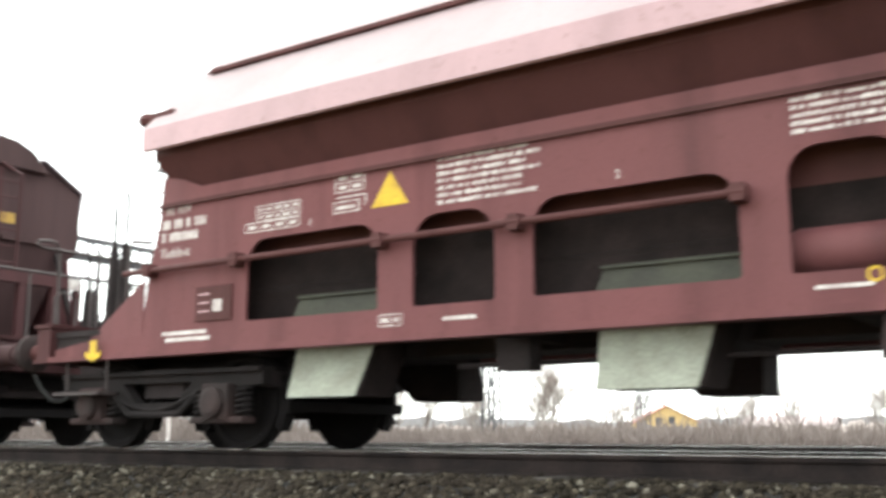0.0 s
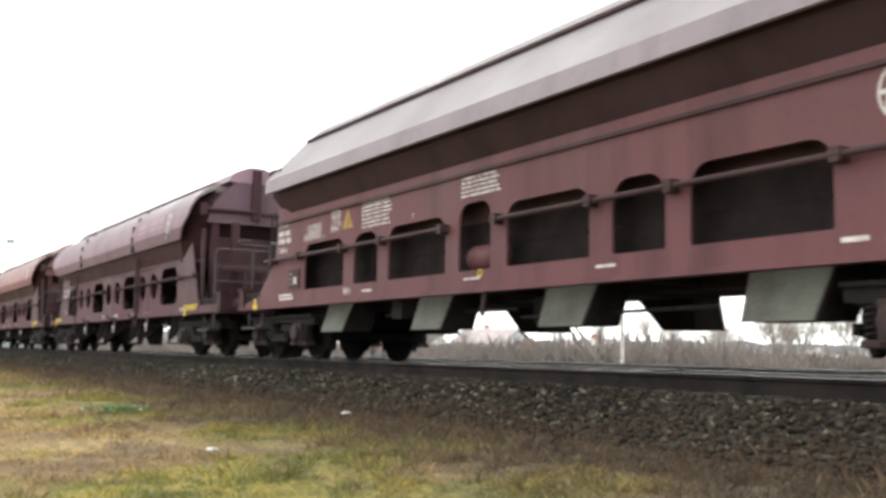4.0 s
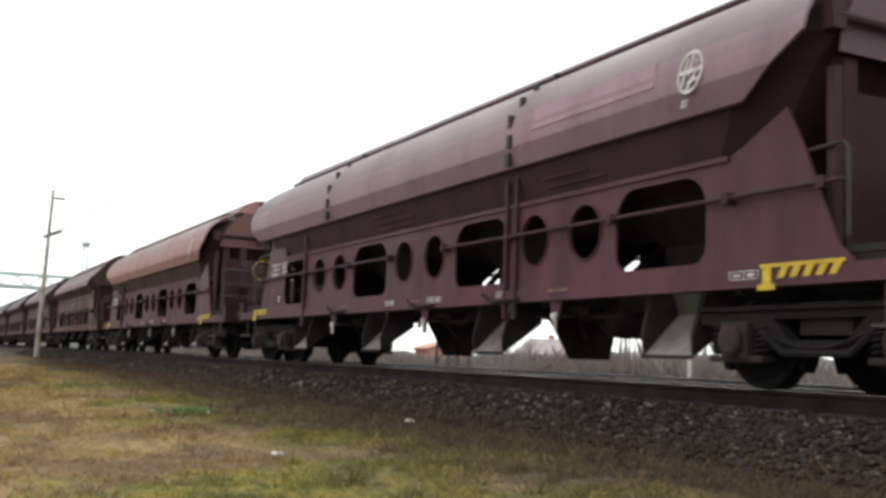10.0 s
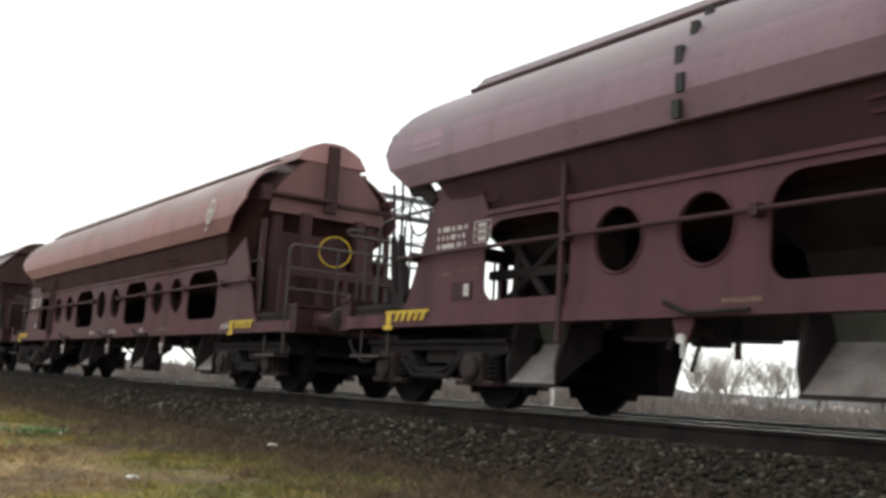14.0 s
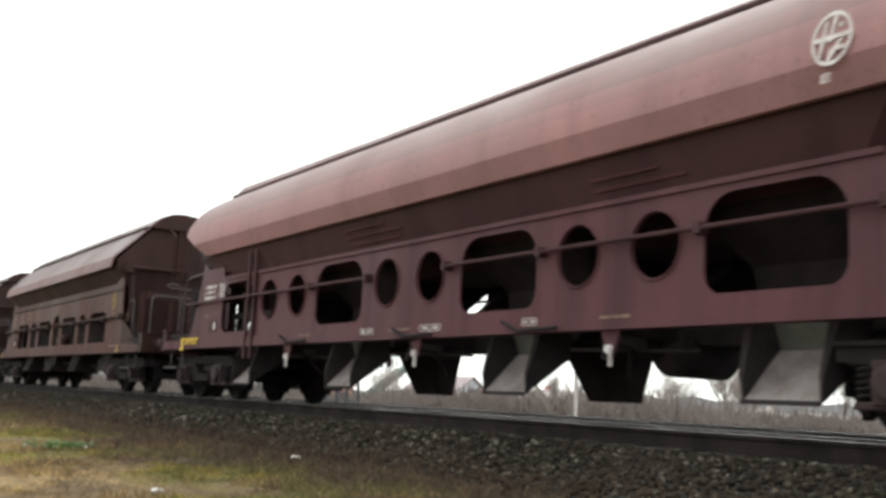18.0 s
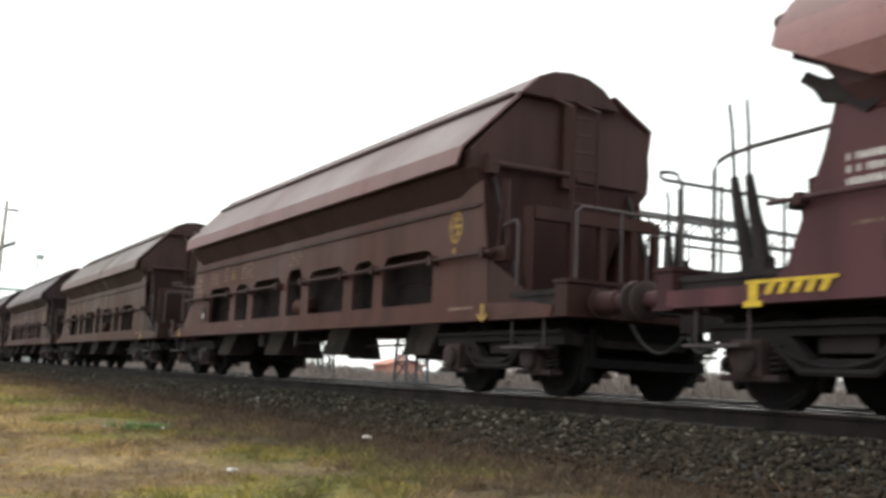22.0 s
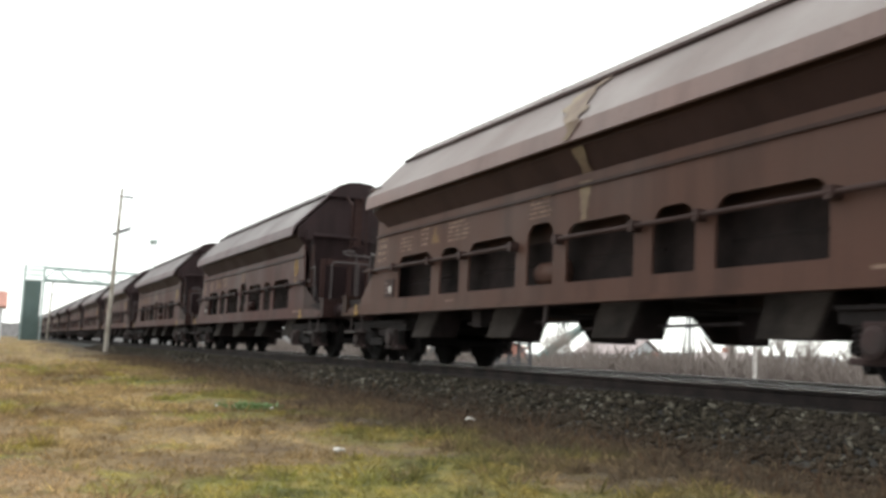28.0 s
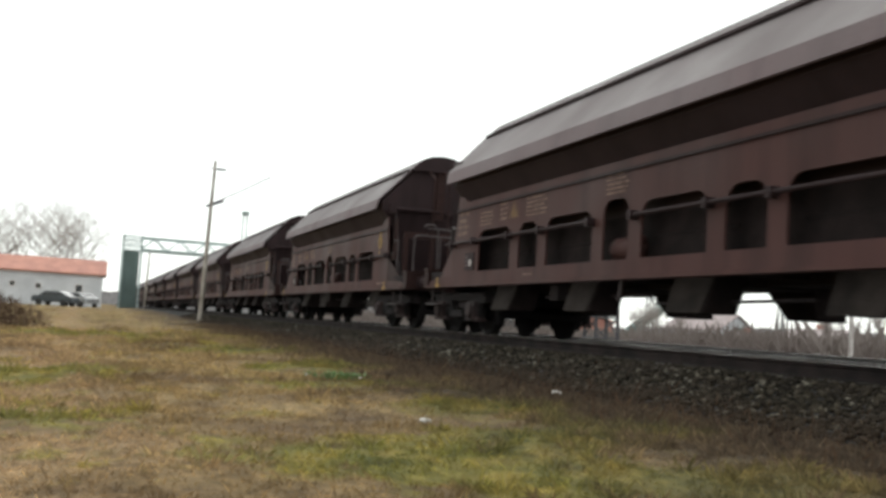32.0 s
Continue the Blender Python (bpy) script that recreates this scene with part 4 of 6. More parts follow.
    bars([(-5.74, -5.60, 1.44, 1.455), (-5.74, -5.60, 1.36, 1.375), (-5.74, -5.60, 1.28, 1.295)], y - 0.02, mats["pale"], p, "label_clip")
    bars([(-5.55, -5.44, 1.28, 1.39)], y - 0.02, M_WHITE, p, "paper_label")
    if sign:
        emblem(p, 5.72, y, 2.13, 0.17, M_WHITE if sign == "white" else M_OCHRE)
    for x in (-7.2, 6.55):
        jack_mark(w, x, -1.345, 0.97, yel)
    if stain:
        # pale run of spilt paint over the roof flap and the panel
        def slope(u):
            """From the roof's edge (0) down to the foot of the flap (1): y and z."""
            pts = [(0.84, 3.815), (1.15, 3.483), (1.503, 3.105), (1.552, 2.87)]
            at = [0.0, 10 / 24, 20 / 24, 1.0]
            return float(np.interp(u, at, [p[0] for p in pts])), float(np.interp(u, at, [p[1] for p in pts]))
        bm = bmesh.new()
        prev = None
        for q in range(25):
            u = q / 24
            py, pz = slope(u)
            mid = 0.9 - 0.25 * math.sin(u * 5.2) + 0.06 * math.sin(u * 23)
            hw = 0.10 + 0.20 * math.sin(math.pi * min(1, u * 1.1)) + 0.03 * math.sin(u * 31)
            cur = [bm.verts.new((mid - hw, -py - 0.012, pz + 0.012)), bm.verts.new((mid + hw, -py - 0.012, pz + 0.012))]
            if prev:
                bm.faces.new((prev[0], prev[1], cur[1], cur[0]))
            prev = cur
        part("paint_run", bm, M_RUN, w, "pale yellow run of spilt paint")
        bm = bmesh.new()
        prev = None
        for q in range(9):
            u = q / 8
            mid, hw = 1.12 - 0.06 * u, 0.13 - 0.04 * u + 0.02 * math.sin(u * 9)
            cur = [bm.verts.new((mid + e * hw, -1.40 + 0.26 * u - 0.012, 2.82 - 0.37 * u - 0.008)) for e in (-1, 1)]
            if prev:
                bm.faces.new((prev[0], prev[1], cur[1], cur[0]))
            prev = cur
        part("paint_run", bm, M_RUN, w, "pale yellow run of spilt paint")
        left = [(0.98 + 0.012 * math.sin(q * 0.9) + 0.004 * q, 2.40 - 0.025 * q) for q in range(20)]
        right = [(1.16 + 0.006 * q + 0.012 * math.sin(q * 1.1), 1.925 + 0.025 * q) for q in range(20)]
        part("paint_run", plate(left + right, [], y - 0.004, y), M_RUN, p, "pale yellow run of spilt paint")
    WAGONS.append((w, centre))
    return w


def side_b(w, s, mats, writing):
    y_out, y_in = s * SIDE, s * (SIDE - 0.03)
    outline = [(-7.95, 0.98), (7.95, 0.98), (7.95, 1.10), (7.8, 1.22), (7.42, 2.12), (7.24, 2.47), (6.75, 2.22), (6.5, 2.12), (-6.25, 2.12), (-6.45, 2.52), (-7.3, 2.52), (-7.42, 2.12), (-7.8, 1.22), (-7.95, 1.10)]
    cuts = [round_rect(c - 0.70, c + 0.70, 1.18, 2.03, 0.32, 0.18, 6) for c in (-5.6, -1.87, 1.87, 5.54)] + [circle(c, 1.66, 0.30) for c in (-4.25, -3.22, -0.52, 0.52, 3.22, 4.27)]
    panel = part("side_panel", plate(outline, cuts, y_out, y_in), mats["panel"], w)
    for c in (-4.25, -3.22, -0.52, 0.52, 3.22, 4.27):
        f = bmesh.new()
        pts = [(c + 0.315 * math.cos(a), y_out + s * 0.01, 1.66 + 0.315 * math.sin(a)) for a in (2 * math.pi * q / 24 for q in range(25))]
        tube(f, pts, 0.012, 5)
        part("hole_rim", f, mats["panel"], panel)
    f = bmesh.new()
    box(f, -6.3, 6.55, *sorted((y_out + s * 0.03, y_in)), 2.10, 2.15)
    part("top_rail", f, mats["panel"], panel)
    f = bmesh.new()
    box(f, -9.2, 9.2, *sorted((y_out + s * 0.04, y_in - s * 0.1)), 0.92, 0.985)
    box(f, -9.2, 9.2, *sorted((y_out + s * 0.03, y_out - s * 0.02)), 0.985, 1.08)
    part("sill", f, mats["panel"], panel)
    for a, b in ((-7.95, -4.9), (-4.9, -0.95), (0.9, 7.95)):
        f = bmesh.new()
        tube(f, [(a + 0.02, y_out + s * 0.08, 1.74), (b - 0.02, y_out + s * 0.08, 1.74)], 0.024, 8)
        part("pipe", f, mats["hull"], panel)
    for x in (-7.6, -4.9, -2.65, -0.95, 0.95, 2.7, 4.85, 6.6, 7.7):
        f = bmesh.new()
        box(f, x - 0.04, x + 0.04, *sorted((y_out, y_out + s * 0.11)), 1.69, 1.79)
        part("bracket", f, mats["hull"], panel)
    for x in (-5.05, -4.78) if writing else (2.62, 2.85, -4.98):
        f = bmesh.new()
        box(f, x - 0.03, x + 0.03, *sorted((y_out + s * 0.012, y_out + s * 0.06)), 0.72, 2.5)
        part("upright", f, mats["hull"], panel)
    return panel


def chute_b(w, x):
    f = bmesh.new()
    hexa(f, [(x - 0.58, -0.58, 0.90), (x + 0.58, -0.58, 0.90), (x + 0.58, 0.55, 0.90), (x - 0.58, 0.55, 0.90)],
         [(x - 0.74, -0.55, 1.50), (x + 0.74, -0.55, 1.50), (x + 0.74, 0.55, 1.50), (x - 0.74, 0.55, 1.50)])
    hexa(f, [(x - 0.74, -0.55, 1.50), (x + 0.74, -0.55, 1.50), (x + 0.74, 0.55, 1.50), (x - 0.74, 0.55, 1.50)],
         [(x - 1.15, -1.0, 2.05), (x + 1.15, -1.0, 2.05), (x + 1.15, 1.0, 2.05), (x - 1.15, 1.0, 2.05)])
    hexa(f, [(x - 0.33, 0.40, 0.27), (x + 0.33, 0.40, 0.27), (x + 0.33, 0.62, 0.27), (x - 0.33, 0.62, 0.27)],
         [(x - 0.56, 0.15, 0.90), (x + 0.56, 0.15, 0.90), (x + 0.56, 0.6, 0.90), (x - 0.56, 0.6, 0.90)])
    # near-black again, for the shade seen through the round-holed side
    h = part("hopper", f, M_SHADE, w, "dark funnel-shaped hopper")
    # outlet to the near side: a slanted floor between two cheeks, a steeper plate above
    g = bmesh.new()
    hexa(g, [(x - 0.36, -1.10, 0.30), (x + 0.36, -1.10, 0.30), (x + 0.36, -1.09, 0.33), (x - 0.36, -1.09, 0.33)],
         [(x - 0.36, -0.64, 0.72), (x + 0.36, -0.64, 0.72), (x + 0.36, -0.66, 0.75), (x - 0.36, -0.66, 0.75)])
    part("chute", g, M_CHUTE_B, h, "worn grey slanted discharge chute")
    g = bmesh.new()
    hexa(g, [(x - 0.36, -0.64, 0.745), (x + 0.36, -0.64, 0.745), (x + 0.36, -0.60, 0.745), (x - 0.36, -0.60, 0.745)],
         [(x - 0.40, -0.74, 1.0), (x + 0.40, -0.74, 1.0), (x + 0.40, -0.70, 1.0), (x - 0.40, -0.70, 1.0)])
    part("chute_back", g, M_CHUTE_MID, h, "dirty grey plate over the chute")
    for s in (-1, 1):
        cheek = [(-1.10, 0.30), (-1.12, 0.52), (-0.98, 0.98), (-0.55, 0.98), (-0.55, 0.70)]
        g = bmesh.new()
        low = [g.verts.new((x + s * 0.365, cy, cz)) for cy, cz in cheek]
        high = [g.verts.new((x + s * (0.38 + 0.12 * (cz - 0.3)), cy, cz)) for cy, cz in cheek]
        g.faces.new(low)
        g.faces.new(high[::-1])
        for i in range(5):
            g.faces.new((low[i], low[(i + 1) % 5], high[(i + 1) % 5], high[i]))
        part("chute_cheek", g, M_UNDER, h)
    g = bmesh.new()
    box(g, x - 0.38, x + 0.38, -1.125, -1.105, 0.285, 0.325)
    part("chute_lip", g, M_UNDER, h)


def wagon_b(name, centre, label, mats, wheel=False, latches=False, patch=(), seed=3):
    rng = random.Random(seed)
    k = KIND_B
    w = thing(name, label, "freight wagon", (centre, 0, 0), "hopper wagons of the train")
    part("hull", hull_body(k), mats["hull"], w)
    for s in (-1, 1):
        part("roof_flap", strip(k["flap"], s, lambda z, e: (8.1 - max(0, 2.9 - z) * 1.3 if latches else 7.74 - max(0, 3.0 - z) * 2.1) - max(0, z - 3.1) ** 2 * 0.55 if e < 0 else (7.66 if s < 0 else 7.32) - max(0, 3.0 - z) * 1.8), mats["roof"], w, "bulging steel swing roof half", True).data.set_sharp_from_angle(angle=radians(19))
    cap = [(-y, z) for y, z in k["cap"]] + [(y, z) for y, z in k["cap"][-2::-1]]
    bm = bmesh.new()
    r0, r1 = [[bm.verts.new((x, y * wide, z)) for y, z in cap] for x, wide in ((-7.35, 1.0), (7.66, 0.8))]
    bm.faces.new(r0)
    bm.faces.new(r1[::-1])
    for i in range(len(cap)):
        bm.faces.new((r0[i], r1[i], r1[(i + 1) % len(cap)], r0[(i + 1) % len(cap)]))
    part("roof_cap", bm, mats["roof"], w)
    for s in (-1, 1):
        f = bmesh.new()
        box(f, -7.3, 7.3, *sorted((s * 0.78, s * 0.86)), 3.79, 3.83)
        part("roof_edge", f, mats["hull"], w, "dark gutter along the roof")
    for s in (-1, 1):
        f = bmesh.new()
        slim = 0.98 * (1 - k["taper"] * (s > 0))
        ring = [(-slim * yy, zz) for yy, zz in k["section"] if zz >= 2.9] + [(slim * yy, zz) for yy, zz in reversed(k["section"][:-1]) if zz >= 2.9]
        xa, xb = s * (k["hull"] + 0.004), s * (k["hull"] + 0.02)
        va, vb = [[f.verts.new((xx, yy, zz)) for yy, zz in ring] for xx in (xa, xb)]
        f.faces.new(va)
        f.faces.new(vb[::-1])
        for i in range(len(ring)):
            f.faces.new((va[i], va[(i + 1) % len(ring)], vb[(i + 1) % len(ring)], vb[i]))
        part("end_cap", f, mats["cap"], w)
    sides = [side_b(w, s, mats, wheel) for s in (-1, 1)]
    f = bmesh.new()
    box(f, -9.2, 9.2, -0.28, 0.28, 0.84, 1.10)
    part("underframe", f, M_UNDER, w)
    for x in (-8.8, -6.6, -3.7, 0.0, 3.7, 6.6, 8.8):
        f = bmesh.new()
        box(f, x - 0.05, x + 0.05, -1.2, 1.2, 0.88, 1.06)
        part("cross_beam", f, M_UNDER, w)
    for x in (-5.61, -2.03, 1.87, 5.5):
        chute_b(w, x)
    for x in (-3.8, -0.08, 3.7):
        f = bmesh.new()
        box(f, x - 1.25, x + 1.25, 0.9, 0.93, 1.50, 2.06)
        for q in range(4):
            a = x - 1.05 + 0.62 * q
            box(f, a, a + 0.12, 0.88, 0.94, 1.0, 1.5)
        tube(f, [(x - 1.1, 0.2, 1.02), (x + 0.2, 0.2, 1.7)], 0.05, 6)
        part("belly_plate", f, M_SHADE, w, "dark plate between the hoppers")
    for y in (-0.85, 0.85):
        f = bmesh.new()
        for a, b in (((-6.7, 1.0), (-5.15, 2.05)), ((-6.55, 2.1), (-5.5, 1.0)), ((-6.25, 1.0), (-6.2, 2.1))):
            tube(f, [(a[0], y, a[1]), (b[0], y, b[1])], 0.05, 6)
        box(f, -6.7, -5.0, y - 0.04, y + 0.04, 1.46, 1.56)
        part("end_brace", f, M_UNDER, w, "dark crossed braces at the wagon's rear end")
    for x in (-3.45, 0.25, 3.7):
        f = bmesh.new()
        hexa(f, [(x - 0.05, -1.26, 0.70), (x + 0.05, -1.26, 0.70), (x + 0.05, -1.23, 0.70), (x - 0.05, -1.23, 0.70)], [(x - 0.13, -1.26, 0.93), (x + 0.13, -1.26, 0.93), (x + 0.13, -1.23, 0.93), (x - 0.13, -1.23, 0.93)])
        part("lever_bracket", f, mats["panel"], w)
        f = bmesh.new()
        disc_stack(f, [(-1.30, 0.04), (-1.26, 0.045)], 10, centre=(x, 0, 0.74))
        box(f, x + 0.02, x + 0.05, -1.30, -1.27, 0.58, 0.74)
        part("lever_handle", f, M_WHITE, w, "small white lever handle")
        f = bmesh.new()
        tube(f, [(x, -1.2, 0.78), (x - 0.1, -0.9, 0.78), (x - 0.75, -0.3, 0.52)], 0.022, 6)
        part("lever_rod", f, M_UNDER, w)
    f = bmesh.new()
    disc_stack(f, [(-0.5, 0.05), (-0.45, 0.2), (-0.36, 0.27), (0.36, 0.27), (0.45, 0.2), (0.5, 0.05)], 20, centre=(3.6, 0, 0.80))
    part("air_tank", f, M_UNDER, w, "dark round air tank", True)
    for x in (-3.7, -0.1, 3.5):
        f = bmesh.new()
        box(f, x - 0.16, x + 0.1, -0.7, -0.45, 0.72, 0.9)
        tube(f, [(x - 0.9, -0.8, 0.78), (x + 0.9, -0.8, 0.74)], 0.02, 6)
        tube(f, [(x + 0.25, -1.2, 0.92), (x + 0.05, -1.2, 0.66)], 0.03, 6)
        part("brake_rigging", f, M_UNDER, w)
    for x in (-3.1, 0.3, 2.6):
        f = bmesh.new()
        tube(f, [(x - 0.5, -1.34, 1.05), (x - 0.2, -1.36, 0.94), (x + 0.4, -1.34, 0.96)], 0.022, 6)
        part("release_lever", f, M_UNDER, w)
    for s in (-1, 1):
        end_gear(w, k, s, mats, wheel=wheel, tags=False)
        bogie(w, s * k["bogie"])
    p, y = sides[0], -SIDE
    bars(text_rows(-7.2, -6.6, 1.78, 2.07, 3, rng, 0.4, (0.025, 0.045)) + table_rows(-6.5, -6.2, 1.82, 2.05, 1, 3), y, M_WHITE, p, "number_block")
    bars([(-6.63, -6.53, 1.24, 1.37)], y - 0.012, M_WHITE, p, "paper_label")
    f = bmesh.new()
    box(f, -6.86, -6.48, y - 0.012, y, 1.20, 1.40)
    part("label_frame", f, mats["hull"], p)
    bars(text_rows(-7.15, -6.85, 1.47, 1.53, 1, rng) + text_rows(-6.75, -6.35, 1.50, 1.56, 1, rng), y, M_FADED, p, "old_writing")
    ys = y - 0.034
    for a, b in ((-1.1, -0.75), (0.4, 0.85), (2.4, 2.65), (6.6, 6.95)):
        bars(table_rows(a, b, 1.0, 1.07, 2, 1), ys, M_WHITE, p, "sill_box")
    bars([(-0.35, 0.15, 1.02, 1.05), (3.6, 4.0, 1.02, 1.05), (-3.0, -2.6, 1.02, 1.06)], ys, M_FADED, p, "sill_writing")
    for x, e in ((6.98, 7.9), (-8.2, -7.25)):
        f = bmesh.new()
        box(f, x, e, -1.316, -1.308, 1.085, 1.115)
        for q in range(5):
            a = x + 0.20 + q * 0.14
            hexa(f, [(a, -1.314, 0.99), (a + 0.07, -1.314, 0.99), (a + 0.07, -1.308, 0.99), (a, -1.308, 0.99)], [(a + 0.05, -1.314, 1.083), (a + 0.13, -1.314, 1.083), (a + 0.13, -1.308, 1.083), (a + 0.05, -1.308, 1.083)])
        box(f, x + 0.03, x + 0.13, -1.316, -1.308, 0.90, 1.083)
        box(f, x - 0.02, x + 0.18, -1.322, -1.316, 0.89, 0.94)
        part("jacking_mark", f, M_YELLOW, p, "yellow and black hatched jacking mark")
    bm = bmesh.new()
    for x0, x1, u in ((-6.9, -6.1, 0.35), (-6.9, -6.3, 0.55), (-1.6, -0.3, 0.3), (-1.7, -0.2, 0.5), (-1.7, -0.6, 0.7), (3.4, 4.6, 0.35), (3.4, 4.3, 0.55)):
        ya, za = 1.15 + 0.25 * u + 0.004, 2.10 + 0.47 * u
        hexa(bm, [(x0, -ya - 0.003, za), (x1, -ya - 0.003, za), (x1, -ya + 0.01, za), (x0, -ya + 0.01, za)], [(x0, -ya - 0.016, za + 0.025), (x1, -ya - 0.016, za + 0.025), (x1, -ya - 0.003, za + 0.025), (x0, -ya - 0.003, za + 0.025)])
    part("old_writing", bm, mats["panel"], w)["kind"] = "stuff"
    emblem(w, 6.30, -1.532, 2.96, 0.175, M_WHITE, radians(-9))
    for a, c, z0, z1 in patch:
        f = bmesh.new()
        ya, yb = 1.525 - (z0 - 2.9) * 0.18, 1.525 - (z1 - 2.9) * 0.18
        ya, yb = ya + 0.016, yb + 0.016
        hexa(f, [(a, -ya, z0), (c, -ya, z0), (c, -ya + 0.02, z0), (a, -ya + 0.02, z0)], [(a, -yb, z1), (c, -yb, z1), (c, -yb + 0.02, z1), (a, -yb + 0.02, z1)])
        part("repainted_patch", f, mats["pale"], w, "paler repainted rectangle")
    if latches:
        for x in (2.95, -3.35):
            for q, (yy, zz) in enumerate(((1.515, 2.66), (1.53, 2.88), (1.49, 3.14), (1.36, 3.38), (1.13, 3.60), (0.88, 3.76))):
                f = bmesh.new()
                box(f, x - 0.03 + 0.05 * (q % 2), x + 0.05 + 0.05 * (q % 2), -yy - 0.03, -yy + 0.02, zz - 0.09, zz + 0.07)
                part("latch", f, M_BLACK, w, "dark roof latch")
    WAGONS.append((w, centre))
    return w


def paints(tag, panel, roof, hull, dusty=0.5):
    panel = (panel[0] * 0.97, panel[1], panel[2] * 1.1)
    roof = tuple(v * 1.22 * q for v, q in zip(roof, (0.97, 1.0, 1.08)))
    # hull tone darker than the panels: shade under the eaves painted in
    hull = tone(hull, 1.6)
    # greyer tone for upward roof faces: dust, with the facets' light difference painted in
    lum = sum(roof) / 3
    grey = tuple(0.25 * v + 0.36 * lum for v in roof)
    return dict(panel=wagon_paint(tag + "_panel", panel, tone(panel, 1.45), dusty=dusty, gloss=0.16), roof=wagon_paint(tag + "_roof", roof, tone(roof, 1.4), dusty=0.7, grime=0.75, gloss=0.35, up_tone=grey),
                # end, beam and cap: darkened copies of the paint for shaded end faces
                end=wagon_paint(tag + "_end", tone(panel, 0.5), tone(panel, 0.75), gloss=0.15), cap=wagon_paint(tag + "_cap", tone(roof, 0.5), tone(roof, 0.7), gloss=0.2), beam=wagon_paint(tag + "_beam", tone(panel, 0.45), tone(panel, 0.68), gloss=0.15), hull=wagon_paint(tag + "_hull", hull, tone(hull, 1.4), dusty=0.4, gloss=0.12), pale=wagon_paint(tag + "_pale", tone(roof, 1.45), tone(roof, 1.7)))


M_RUN = surface("spilt_paint", (0.17, 0.125, 0.08), 0.8, second=(0.10, 0.062, 0.045), scale=2.5)
wagon_a("hopper_wagon", -1.44, "reddish-brown covered hopper wagon with octagonal side openings", paints("red_brown", (0.142, 0.054, 0.052), (0.3, 0.19, 0.19), (0.05, 0.021, 0.021)), hoods=True, seed=1)
wagon_a("hopper_wagon", -19.18, "purple-brown covered hopper wagon with white round sign", paints("purple_brown", (0.128, 0.053, 0.053), (0.18, 0.137, 0.143), (0.036, 0.021, 0.022)), sign="white", seed=2)
wagon_b("hopper_wagon", -37.85, "mauve-brown hopper wagon with round holes and dark roof latches", paints("mauve", (0.098, 0.041, 0.046), (0.187, 0.113, 0.13), (0.036, 0.018, 0.021)), latches=True, patch=((3.5, 5.75, 2.93, 3.19), (-7.5, -6.9, 2.95, 3.17)))
wagon_b("hopper_wagon", -57.9, "rust-red hopper wagon with round holes and yellow brake ring", paints("rust_red", (0.095, 0.038, 0.040), (0.24, 0.118, 0.108), (0.037, 0.018, 0.019)), wheel=True, seed=4)
wagon_a("hopper_wagon", -76.88, "rusty brown hopper wagon with old yellow sign", paints("rusty", (0.08, 0.0335, 0.0265), (0.15, 0.078, 0.072), (0.03, 0.016, 0.015), dusty=0.35), marks="faded", sign="ochre", seed=5)
wagon_a("hopper_wagon", -94.66, "faded brown hopper wagon with a pale run of spilt paint", paints("faded", (0.074, 0.0365, 0.026), (0.134, 0.085, 0.074), (0.027, 0.016, 0.015), dusty=0.4), marks="faded", stain=True, seed=6)
model = wagon_a("hopper_wagon", -112.44, "sooty grey-brown covered hopper wagon", paints("sooty", (0.064, 0.029, 0.0245), (0.1, 0.068, 0.068), (0.019, 0.012, 0.013), dusty=0.6), marks="faded", sign="ochre", seed=7)
for q in range(11):
    far = copy_thing(model, pose(-112.44 - 17.77 * (q + 1), 0, 0))
    tagged(far, "dark grey-brown hopper wagon further back in the train")
    WAGONS.append((far, -112.44 - 17.77 * (q + 1)))
    WHEELSETS.extend(o for o in far.children_recursive if o.name.startswith("wheelset"))


# ---- ground, tracks ----
def smooth01(a, b, v):
    u = min(1.0, max(0.0, (v - a) / (b - a)))
    return u * u * (3 - 2 * u)


def ground_z(x, y):
    if y < 3.0:
        prof = [(-400, -0.9), (-30, -0.75), (-12, -0.68), (-7.7, -0.62), (-5.5, -0.57), (-4.2, -0.52), (-2.9, -0.47), (-2.0, -0.6), (3.0, -0.6)]
    else:
        prof = [(3.0, -0.6), (6.2, -0.6), (7.6, -0.42), (14, -0.4), (40, -0.5), (90, -1.0), (700, -1.4)]
    z = float(np.interp(y, [p[0] for p in prof], [p[1] for p in prof]))
    if y < -3:
        z += 0.28 * smooth01(-35, -95, x)
        z += (0.06 * noise.noise((x * 0.35, y * 0.6, 0.0)) + 0.035 * noise.noise((x * 1.1, y * 1.3, 9.0))) * smooth01(-3, -4.5, y) + 0.022 * noise.noise((x * 2.3, y * 2.3, 4.0))
        z -= 0.05 * math.exp(-((y + 8.6 + 0.01 * x) / 0.35) ** 2) + 0.05 * math.exp(-((y + 10.2 + 0.01 * x) / 0.35) ** 2)
    return z


def sheet(name, xs, ys, height, material, label, category):
    verts = [(x, y, height(x, y)) for y in ys for x in xs]
    nx = len(xs)
    faces = [(j * nx + i, j * nx + i + 1, (j + 1) * nx + i + 1, (j + 1) * nx + i) for j in range(len(ys) - 1) for i in range(nx - 1)]
    me = bpy.data.meshes.new(name)
    me.from_pydata(verts, [], faces)
    me.materials.append(material)
    me.polygons.foreach_set("use_smooth", [True] * len(me.polygons))
    return tagged(new(name, me), label, category, kind="structure")


gx = list(np.r_[-1500, -900, -600, -420, -320, -250, np.arange(-210, -60, 6), np.arange(-60, 12, 0.5), np.arange(12, 60, 6), 90, 150, 300, 700, 1500])
